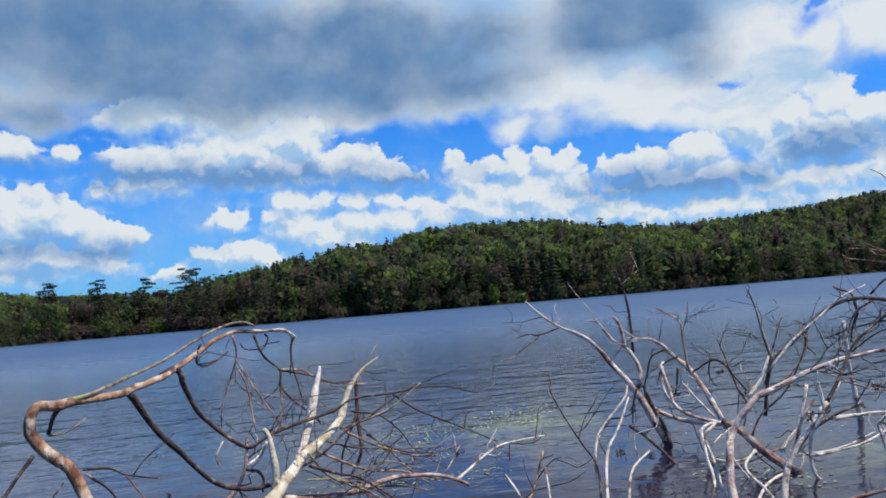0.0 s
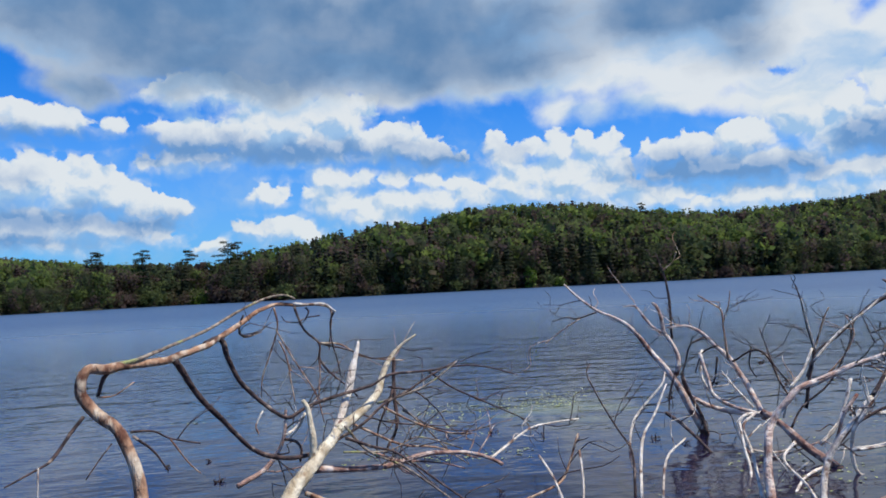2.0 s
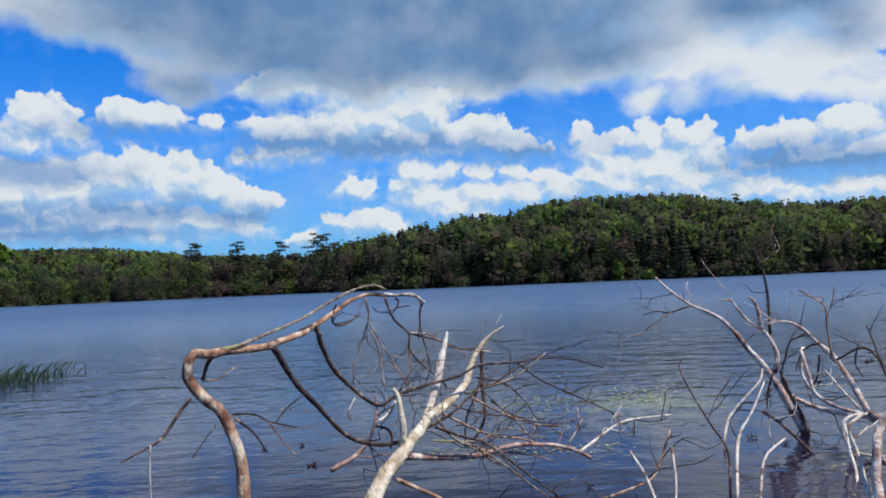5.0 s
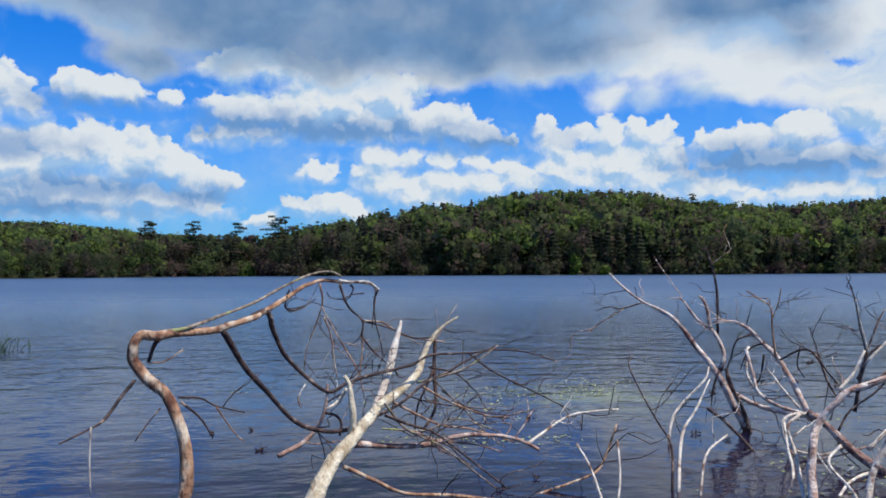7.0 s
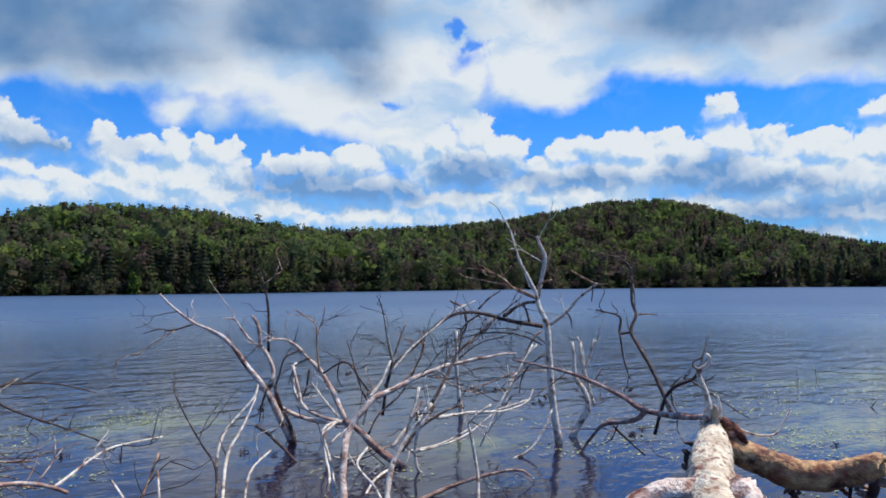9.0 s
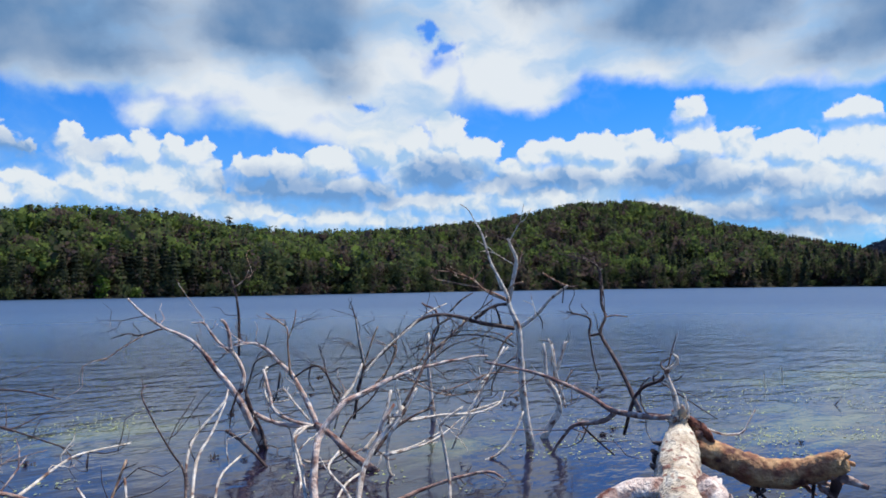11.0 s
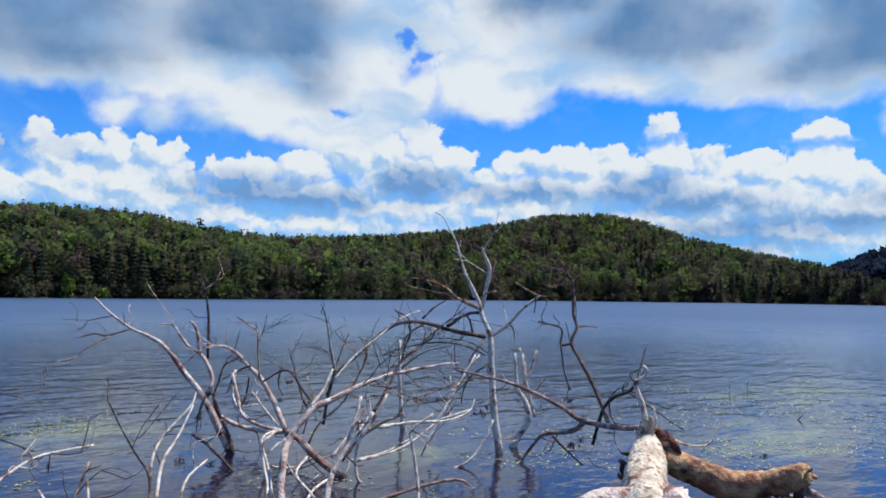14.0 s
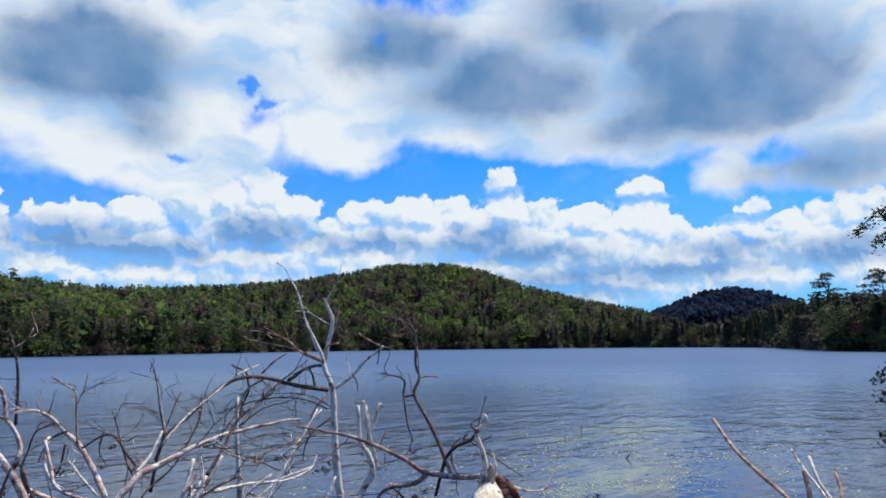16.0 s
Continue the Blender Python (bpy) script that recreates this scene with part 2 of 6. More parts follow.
    gaps = ramp(math_node("MULTIPLY_ADD", fbm(flat, 0.9, 4.0), 1.6, math_node("SUBTRACT", field(shifted((2.4, 2.0, 0), 0.7, 4.0), 0.3, GAPS), 0.8)), -0.35, 0.35, 0.0, 0.85)
    sheet_mask = math_node("MULTIPLY", ramp(sheet, -0.75, 0.85), math_node("SUBTRACT", 1.0, gaps))
    grey = field(loose, 1.5, GREY_SHEET_WEST, GREY_SHEET_ABOVE, GREY_SHEET_NORTH, GREY_SHEET_FAR_EAST)
    grey = math_node("SMOOTH_MAX", grey, math_node("SUBTRACT", field(loose, 1.5, GREY_SHEET_EAST), 0.9), 1.2)
    grey = ramp(math_node("MULTIPLY_ADD", streak, 5.0, math_node("SUBTRACT", math_node("MAXIMUM", grey, -4.0), 2.3)), -2.2, 1.7)

    air = node("ShaderNodeTexSky", sky_type="NISHITA", sun_disc=False, sun_elevation=radians(SUN_EL), sun_rotation=radians(SUN_AZ))
    air.air_density, air.dust_density, air.ozone_density = 1.2, 0.3, 2.5
    tint = node("ShaderNodeMix", data_type="RGBA", blend_type="MULTIPLY")
    tint.inputs[0].default_value = 1.0
    put(tint.inputs[6], air.outputs[0])
    tint.inputs[7].default_value = SKY_TINT
    blue = tint.outputs[2]
    puff = mix(heap_lit, CLOUD_SOFT, CLOUD_WHITE)
    puff = mix(math_node("MULTIPLY", feet, ramp(heap_lit, 1.0, 0.3, 0.78, 1.0)), puff, CLOUD_BASE)
    cover = mix(ramp(streak, 0.30, 0.62), CLOUD_SOFT, CLOUD_WHITE)
    cover = mix(math_node("MULTIPLY", grey, ramp(veil, 0.3, 0.70, 1.0, 0.78)), cover, CLOUD_GREY)
    haze = ramp(elevation, 18.0, 3.0, 0.0, 0.38)
    base = mix(math_node("ADD", haze, ramp(fbm(loose, 0.22, 5.0, 0.55), 0.48, 0.8, 0.0, 0.34)), blue, CLOUD_SOFT)
    colour = mix(math_node("MULTIPLY", heap_mask, 0.96), base, puff)
    colour = mix(math_node("MULTIPLY", sheet_mask, 0.95), colour, cover)
    background = node("ShaderNodeBackground")
    put(background.inputs[0], colour)
    background.inputs[1].default_value = 0.1
    put(node("ShaderNodeOutputWorld").inputs[0], background.outputs[0])


SKY_TINT = (0.07, 0.66, 1.60, 1)
CLOUD_WHITE, CLOUD_SOFT, CLOUD_GREY, CLOUD_BASE = (7.4, 7.85, 8.1, 1), (3.4, 5.3, 7.7, 1), (1.05, 2.2, 4.0, 1), (1.45, 3.0, 5.7, 1)
build_sky()

# ---- materials ----
def material(name, low, high, scale=3.0, rough=0.8, bump=0.3, bump_scale=20.0, detail=6.0, stretch=(1, 1, 1), third=None, third_scale=1.5, third_at=(0.58, 0.68), island=0.0, per_object=0.0, gloss=0.3, thin=0.0):
    """Two colours mixed by grain, a third in patches, and a fine relief."""
    m = bpy.data.materials.new(name)
    m.use_nodes = True
    t = m.node_tree
    shader = t.nodes["Principled BSDF"]
    shader.inputs["Roughness"].default_value = rough
    shader.inputs["Specular IOR Level"].default_value = gloss
    where = t.nodes.new("ShaderNodeTexCoord").outputs["Object"]
    mapping = t.nodes.new("ShaderNodeMapping")
    mapping.inputs["Scale"].default_value = stretch
    t.links.new(where, mapping.inputs[0])

    def grain(s, d):
        n = t.nodes.new("ShaderNodeTexNoise")
        n.inputs["Scale"].default_value, n.inputs["Detail"].default_value = s, d
        t.links.new(mapping.outputs[0], n.inputs["Vector"])
        return n.outputs[0]

    def ramp(value, a, b):
        n = t.nodes.new("ShaderNodeMapRange")
        n.inputs[1].default_value, n.inputs[2].default_value = a, b
        t.links.new(value, n.inputs[0])
        return n.outputs[0]

    def mix(f, a, b):
        n = t.nodes.new("ShaderNodeMix")
        n.data_type = "RGBA"
        for socket, v in ((n.inputs[0], f), (n.inputs[6], a), (n.inputs[7], b)):
            if isinstance(v, bpy.types.NodeSocket):
                t.links.new(v, socket)
            else:
                socket.default_value = v
        return n.outputs[2]

    colour = mix(ramp(grain(scale, detail), 0.35, 0.65), (*low, 1), (*high, 1))
    if third:
        colour = mix(ramp(grain(third_scale, 4.0), *third_at), colour, (*third, 1))
    if island or per_object:
        source = t.nodes.new("ShaderNodeNewGeometry").outputs["Random Per Island"] if island else t.nodes.new("ShaderNodeObjectInfo").outputs["Random"]
        spread = island or per_object
        value = t.nodes.new("ShaderNodeMapRange")
        value.inputs[3].default_value, value.inputs[4].default_value = 1 - spread, 1 + spread
        t.links.new(source, value.inputs[0])
        hsv = t.nodes.new("ShaderNodeHueSaturation")
        t.links.new(value.outputs[0], hsv.inputs["Value"])
        t.links.new(colour, hsv.inputs["Color"])
        colour = hsv.outputs[0]
    t.links.new(colour, shader.inputs["Base Color"])
    if thin:
        glow = t.nodes.new("ShaderNodeBsdfTranslucent")
        t.links.new(colour, glow.inputs[0])
        both = t.nodes.new("ShaderNodeMixShader")
        both.inputs[0].default_value = thin
        t.links.new(shader.outputs[0], both.inputs[1])
        t.links.new(glow.outputs[0], both.inputs[2])
        t.links.new(both.outputs[0], t.nodes["Material Output"].inputs[0])
    if bump:
        n = t.nodes.new("ShaderNodeBump")
        n.inputs["Strength"].default_value, n.inputs["Distance"].default_value = bump, 0.02
        t.links.new(grain(bump_scale, 5.0), n.inputs["Height"])
        t.links.new(n.outputs[0], shader.inputs["Normal"])
    return m


BARK = material("weathered_bark", (0.12, 0.05, 0.03), (0.46, 0.27, 0.16), 22, 0.85, 1.0, 60, stretch=(1, 0.45, 0.45), third=(0.66, 0.56, 0.42), third_scale=24, third_at=(0.50, 0.72))
BLEACHED = material("bleached_wood", (0.56, 0.46, 0.36), (0.91, 0.84, 0.72), 22, 0.8, 0.9, 70, third=(0.20, 0.11, 0.075), third_scale=13, third_at=(0.55, 0.66))
DARKBARK = material("dark_wet_bark", (0.028, 0.018, 0.018), (0.11, 0.068, 0.058), 18, 0.75, 0.9, 60, third=(0.34, 0.26, 0.20), third_scale=14, third_at=(0.58, 0.72))
REDBARK = material("reddish_bark", (0.13, 0.055, 0.045), (0.42, 0.27, 0.21), 16, 0.8, 0.9, 60, third=(0.68, 0.58, 0.50), third_scale=12, third_at=(0.52, 0.68))
MOSSY = material("lichened_bark", (0.10, 0.065, 0.045), (0.42, 0.35, 0.27), 18, 0.9, 0.9, 60, third=(0.30, 0.32, 0.12), third_scale=9, third_at=(0.57, 0.66))
PINKWOOD = material("reddish_weathered_wood", (0.46, 0.28, 0.21), (0.87, 0.77, 0.66), 17, 0.8, 0.9, 60, third=(0.17, 0.065, 0.045), third_scale=9, third_at=(0.53, 0.64))
LOGWOOD = material("peeling_log_wood", (0.44, 0.34, 0.23), (0.80, 0.72, 0.55), 9, 0.8, 1.0, 40, third=(0.26, 0.13, 0.09), third_scale=24, third_at=(0.55, 0.64))
LIMBWOOD = material("yellow_brown_limb", (0.26, 0.10, 0.05), (0.66, 0.42, 0.20), 10, 0.75, 1.0, 35, third=(0.10, 0.036, 0.026), third_scale=7, third_at=(0.54, 0.64))
STREAKED = material("streaked_pale_wood", (0.38, 0.30, 0.19), (0.78, 0.71, 0.54), 14, 0.8, 1.0, 60, stretch=(1, 0.6, 0.6), third=(0.30, 0.20, 0.12), third_scale=26, third_at=(0.60, 0.70))
TORNBARK = material("torn_red_bark", (0.035, 0.014, 0.012), (0.20, 0.075, 0.05), 20, 0.9, 1.0, 50, third=(0.42, 0.28, 0.18), third_scale=14, third_at=(0.60, 0.70))
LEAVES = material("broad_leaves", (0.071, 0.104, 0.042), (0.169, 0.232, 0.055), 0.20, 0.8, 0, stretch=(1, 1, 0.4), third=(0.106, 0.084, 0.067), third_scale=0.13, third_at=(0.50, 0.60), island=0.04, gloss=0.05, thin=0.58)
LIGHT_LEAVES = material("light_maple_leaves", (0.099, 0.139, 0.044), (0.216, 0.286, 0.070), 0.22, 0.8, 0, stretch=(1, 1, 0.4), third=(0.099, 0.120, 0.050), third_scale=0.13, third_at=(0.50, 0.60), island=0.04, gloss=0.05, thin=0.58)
# Oak green, also used to darken shaded trees and brush along the shore.
DARK_LEAVES = material("dark_oak_and_shade_leaves", (0.056, 0.077, 0.042), (0.116, 0.147, 0.051), 0.20, 0.8, 0, stretch=(1, 1, 0.4), third=(0.121, 0.087, 0.073), third_scale=0.13, third_at=(0.47, 0.58), island=0.04, gloss=0.05, thin=0.58)
NEEDLES = material("dark_needles", (0.046, 0.062, 0.042), (0.086, 0.102, 0.051), 0.22, 0.8, 0, stretch=(1, 1, 0.4), third=(0.104, 0.073, 0.067), third_scale=0.13, third_at=(0.48, 0.60), island=0.04, gloss=0.05, thin=0.58)
# Blue of the distant haze is mixed into this needle colour.
HAZE_NEEDLES = material("haze_blue_spruce", (0.022, 0.034, 0.060), (0.032, 0.046, 0.074), 0.03, 0.8, 0, island=0.04, gloss=0.05, thin=0.58)
FRESH = material("fresh_leaves", (0.07, 0.14, 0.015), (0.16, 0.24, 0.035), 5, 0.55, 0, island=0.3, thin=0.45)
TRUNK = material("tree_bark", (0.05, 0.04, 0.03), (0.12, 0.10, 0.08), 4, 0.9, 0.4, 10)
SOIL = material("forest_floor", (0.018, 0.022, 0.010), (0.04, 0.036, 0.02), 0.3, 0.95, 0.5, 2.0, third=(0.06, 0.052, 0.04), third_scale=0.6)
REED = material("reed_leaves", (0.045, 0.085, 0.025), (0.10, 0.14, 0.05), 6, 0.6, 0, island=0.3, thin=0.45)
PAD = material("floating_leaf", (0.22, 0.26, 0.07), (0.42, 0.45, 0.16), 8, 0.5, 0, island=0.35)


def water_material():
    m = bpy.data.materials.new("lake_water")
    m.use_nodes = True
    t = m.node_tree
    shader = t.nodes["Principled BSDF"]
    shader.inputs["Roughness"].default_value, shader.inputs["IOR"].default_value = 0.10, 1.33
    where = t.nodes.new("ShaderNodeTexCoord").outputs["Object"]

    def noise_at(scale, detail, stretch, turn):
        mapping = t.nodes.new("ShaderNodeMapping")
        mapping.inputs["Scale"].default_value, mapping.inputs["Rotation"].default_value = stretch, (0, 0, radians(turn))
        t.links.new(where, mapping.inputs[0])
        n = t.nodes.new("ShaderNodeTexNoise")
        n.inputs["Scale"].default_value, n.inputs["Detail"].default_value, n.inputs["Roughness"].default_value = scale, detail, 0.55
        t.links.new(mapping.outputs[0], n.inputs["Vector"])
        return n.outputs[0]

    def add(a, b, factor):
        n = t.nodes.new("ShaderNodeMath")
        n.operation = "MULTIPLY_ADD"
        t.links.new(b, n.inputs[0])
        n.inputs[1].default_value = factor
        t.links.new(a, n.inputs[2])
        return n.outputs[0]

    height = add(noise_at(2.6, 3.0, (0.75, 1.3, 1), -20), noise_at(0.9, 2.0, (0.75, 1.3, 1), -35), 1.8)
    height = add(height, noise_at(7.0, 2.0, (0.7, 1.4, 1), -15), 0.32)
    bump = t.nodes.new("ShaderNodeBump")
    bump.inputs["Strength"].default_value, bump.inputs["Distance"].default_value = 1.0, WAVE
    t.links.new(height, bump.inputs["Height"])
    t.links.new(bump.outputs[0], shader.inputs["Normal"])
    far = t.nodes.new("ShaderNodeVectorMath")
    far.operation = "LENGTH"
    t.links.new(where, far.inputs[0])

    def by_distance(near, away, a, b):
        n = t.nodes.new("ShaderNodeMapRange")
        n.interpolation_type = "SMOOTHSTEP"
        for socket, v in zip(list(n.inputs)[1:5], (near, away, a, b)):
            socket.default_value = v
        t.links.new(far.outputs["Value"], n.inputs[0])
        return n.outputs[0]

    def tones(factor, a, b):
        n = t.nodes.new("ShaderNodeMix")
        n.data_type = "RGBA"
        for socket, v in ((n.inputs[0], factor), (n.inputs[6], a), (n.inputs[7], b)):
            if isinstance(v, bpy.types.NodeSocket):
                t.links.new(v, socket)
            else:
                socket.default_value = v
        return n.outputs[2]

    # bed: near-black blue to dark violet by the bank; deep: mid blue past 32 m
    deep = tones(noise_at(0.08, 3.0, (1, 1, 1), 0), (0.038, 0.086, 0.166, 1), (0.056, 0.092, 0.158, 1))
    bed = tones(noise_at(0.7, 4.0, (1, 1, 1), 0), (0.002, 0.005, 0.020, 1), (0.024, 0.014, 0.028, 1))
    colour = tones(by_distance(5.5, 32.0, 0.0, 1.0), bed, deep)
    # beds of pale weed just under the surface
    patch = None
    for x, y, rx, ry in ((1.75, 8.9, 1.6, 1.5), (7.6, 4.6, 2.6, 1.2), (12.0, 6.4, 3.4, 1.8), (4.2, 6.0, 1.0, 0.5)):
        away = t.nodes.new("ShaderNodeVectorMath")
        away.operation = "SUBTRACT"
        t.links.new(where, away.inputs[0])
        away.inputs[1].default_value = (x, y, 0)
        shape = t.nodes.new("ShaderNodeVectorMath")
        shape.operation = "MULTIPLY"
        t.links.new(away.outputs[0], shape.inputs[0])
        shape.inputs[1].default_value = (1 / rx, 1 / ry, 0)
        size = t.nodes.new("ShaderNodeVectorMath")
        size.operation = "LENGTH"
        t.links.new(shape.outputs[0], size.inputs[0])
        if patch is None:
            patch = size.outputs["Value"]
        else:
            least = t.nodes.new("ShaderNodeMath")
            least.operation = "MINIMUM"
            t.links.new(patch, least.inputs[0])
            t.links.new(size.outputs["Value"], least.inputs[1])
            patch = least.outputs[0]
    ragged = add(patch, noise_at(1.6, 5.0, (0.55, 1.6, 1), -20), -3.2)
    weed = t.nodes.new("ShaderNodeMapRange")
    weed.interpolation_type = "SMOOTHSTEP"
    for socket, v in zip(list(weed.inputs)[1:5], (-0.85, -1.6, 0.0, 0.64)):
        socket.default_value = v
    t.links.new(ragged, weed.inputs[0])
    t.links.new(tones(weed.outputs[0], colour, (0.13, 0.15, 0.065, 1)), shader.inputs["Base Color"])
    # smooth in the lee of the bank, wind-roughened further out
    t.links.new(by_distance(5.0, 16.0, 0.26, 1.0), bump.inputs["Strength"])
    t.links.new(by_distance(12.0, 60.0, WAVE, WAVE * 1.5), bump.inputs["Distance"])
    t.links.new(by_distance(5.0, 70.0, 0.08, 0.42), shader.inputs["Roughness"])
    return m


WAVE = 0.034
WATER = water_material()

# ---- building helpers ----
def thing(name, label, category, group="", kind="", at=(0, 0, 0)):
    ob = new(name)
    ob.location = at
    return tagged(ob, label, category, group, kind)


def mesh_of(name, verts, faces, mat, smooth=False):
    me = bpy.data.meshes.new(name)
    me.from_pydata([tuple(v) for v in verts], [], [tuple(int(i) for i in f) for f in faces])
    me.materials.append(mat)
    if smooth:
        me.polygons.foreach_set("use_smooth", [True] * len(me.polygons))
    return me


def quads_mesh(name, verts, quads, mat, normals=None):
    """A large mesh of quads from arrays; normals turn leaf clumps to the crown's round shading."""
    me = bpy.data.meshes.new(name)
    verts, quads = np.asarray(verts, np.float32), np.asarray(quads, np.int32)
    me.vertices.add(len(verts))
    me.vertices.foreach_set("co", verts.ravel())
    me.loops.add(quads.size)
    me.loops.foreach_set("vertex_index", quads.ravel())
    me.polygons.add(len(quads))
    me.polygons.foreach_set("loop_start", np.arange(0, quads.size, 4, dtype=np.int32))
    me.update(calc_edges=True)
    me.materials.append(mat)
    if normals is not None:
        me.normals_split_custom_set_from_vertices(np.asarray(normals, np.float32).tolist())
    return me


def part(name, me, parent, label=""):
    ob = new(name, me)
    ob.parent = parent
    if label:
        ob["label"] = label
    return ob


def glide(points, steps):
    """A smooth line through the points (Catmull-Rom)."""
    p = [Vector(q) for q in points]
    p = [2 * p[0] - p[1]] + p + [2 * p[-1] - p[-2]]
    line = []
    for a, b, c, d in zip(p, p[1:], p[2:], p[3:]):
        for k in range(steps):
            u = k / steps
            line.append(0.5 * (2 * b + (c - a) * u + (2 * a - 5 * b + 4 * c - d) * u * u + (3 * b - a - 3 * c + d) * u ** 3))
    return line + [p[-2]]


def tube(points, radii, sides=8, steps=4, rough=0.12, wander=0.0, ridges=0.0):
    """Verts and faces of a tapering, slightly knotty limb."""
    line = glide(points, steps)
    n = len(line)
    size = np.interp(np.linspace(0, 1, n), np.linspace(0, 1, len(radii)), radii)
    verts, faces = [], []
    side = Vector((0.31, 0.2, 0.93))
    for k, c in enumerate(line):
        ahead = (line[min(k + 1, n - 1)] - line[max(k - 1, 0)]).normalized()
        side = (side - ahead * side.dot(ahead)).normalized()
        other = ahead.cross(side)
        if wander and 0 < k < n - 1:
            c = c + noise.noise_vector(c * 9.0) * wander
        knot = 1 + rough * noise.noise(c * 7.0) * 1.6
        for j in range(sides):
            a = 2 * math.pi * j / sides
            r = size[k] * knot * (1 + rough * noise.noise(Vector((math.cos(a), math.sin(a), k * 0.35)) * 1.7 + c))
            if ridges:
                r *= 1 + ridges * (noise.noise(Vector((math.cos(a) * 4.5, math.sin(a) * 4.5, k * 0.16))) + 0.5 * noise.noise(Vector((math.cos(a) * 11, math.sin(a) * 11, k * 0.5))))
            verts.append(c + (side * math.cos(a) + other * math.sin(a)) * r)
    for k in range(n - 1):
        for j in range(sides):
            q = (j + 1) % sides
            faces.append((k * sides + j, k * sides + q, (k + 1) * sides + q, (k + 1) * sides + j))
    faces += [tuple(range(sides - 1, -1, -1)), tuple(range((n - 1) * sides, n * sides))]
    return verts, faces


def limb(tree, name, points, radii, twigs=0, material=None):
    """One branch of a dead tree, with a few thin twigs of its own."""
    mat = material or BARK
    radii = [r * (1.04 if max(radii) < 0.03 else 1.0) for r in radii]
    branch = part(name, mesh_of(name, *tube(points, radii, 9 if max(radii) > 0.015 else 6, wander=0.35 * sum(radii) / len(radii)), mat, True), tree)
    line = glide(points, 4)
    for _ in range((2 * twigs + 1) // 3):
        k = random.randrange(len(line) // 3, len(line) - 1)
        ahead = (line[k + 1] - line[k]).normalized()
        out = Vector((random.uniform(-1, 1), random.uniform(-1, 1), random.uniform(-0.7, 0.9)))
        out = (out - ahead * out.dot(ahead) * 0.7 + ahead * 0.45).normalized()
        long = random.uniform(0.10, 0.50)
        bend = Vector((random.uniform(-1, 1), random.uniform(-1, 1), random.uniform(-1, 1))) * 0.2 * long
        r = max(0.0028, min(0.006, 0.35 * min(radii) + 0.002))
        spots = [line[k], line[k] + out * long * 0.35 + bend, line[k] + out * long * 0.7 - bend * 0.3, line[k] + out * long]
        mat_t = DARKBARK if random.random() < 0.55 else mat
        part("twig", mesh_of("twig", *tube(spots, (r, r * 0.8, r * 0.45), 5, 2), mat_t, True), branch)
        if random.random() < 0.5:
            b = spots[1]
            tip = b + (out + Vector((random.uniform(-1, 1), random.uniform(-1, 1), random.uniform(-0.6, 1)))).normalized() * long * 0.5
            part("twig", mesh_of("twig", *tube([b, b.lerp(tip, 0.5) + bend * 0.3, tip], (r * 0.7, r * 0.3), 5, 2), mat_t, True), branch)
    return branch


def stick(points, radii, twigs=0, material=None):
    pale = material in (None, BLEACHED)
    t = thing("dead_stick", "thin %s dead stick standing out of the lake" % ("bleached" if pale else "dark wet"), "stick", "sticks in the water")
    limb(t, "stem", points, radii, twigs, material)
    return t


# ---- the lie of the land: azimuth in degrees from +y towards +x, seen from the shore ----
SHORE_AZ = [-180, -118, -100, -75, -50, -35, -22, -13.2, -12.2, 0, 10, 20, 30, 37, 47, 60, 66, 70, 73, 75.5, 77.5, 82, 96, 112, 125, 180]
SHORE_R = [2, 2.2, 14, 70, 130, 160, 166, 186, 176, 178, 180, 190, 225, 270, 320, 345, 340, 300, 265, 190, 140, 122, 60, 14, 2.4, 2]
TOP_AZ = [-60, -35, -30, -26.5, -23, -21.5, -18, -12.4, -9.4, -6.4, -4.7, -2.5, -0.5, 1.9, 4.5, 5.4, 9.2, 12.7, 16.1, 18.5, 22.4, 26.5, 30, 34, 37, 40.5, 43.5, 46.1, 50.6, 53.4, 56.8, 59.4, 62.8, 65.1, 69.4, 71.7, 75.1, 77.3, 82, 100]
TOP_EL = [3.0, 3.2, 3.4, 3.38, 3.07, 2.89, 2.7, 2.7, 3.55, 4.0, 4.45, 4.8, 5.1, 5.25, 5.45, 5.95, 6.2, 6.05, 5.95, 5.3, 4.85, 4.6, 4.7, 4.85, 5.08, 5.55, 5.92, 6.5, 6.5, 5.92, 4.64, 4.05, 3.15, 2.7, 1.4, 1.9, 3.0, 3.3, 3.35, 3.3]
RIDGE_AZ = [-60, -30, -20, -13, -9, 0, 9, 20, 30, 37, 50, 57, 65, 69, 73, 76, 82, 100]
RIDGE_R = [330, 340, 270, 215, 230, 262, 290, 305, 365, 435, 520, 490, 430, 335, 295, 225, 165, 110]
EYE_Z, TREE_TALL = 1.44, 10.5


def shore_r(az):
    return np.interp(az, SHORE_AZ, SHORE_R) * (1 + 0.012 * np.sin(az * 1.9) + 0.008 * np.sin(az * 5.3 + 1))


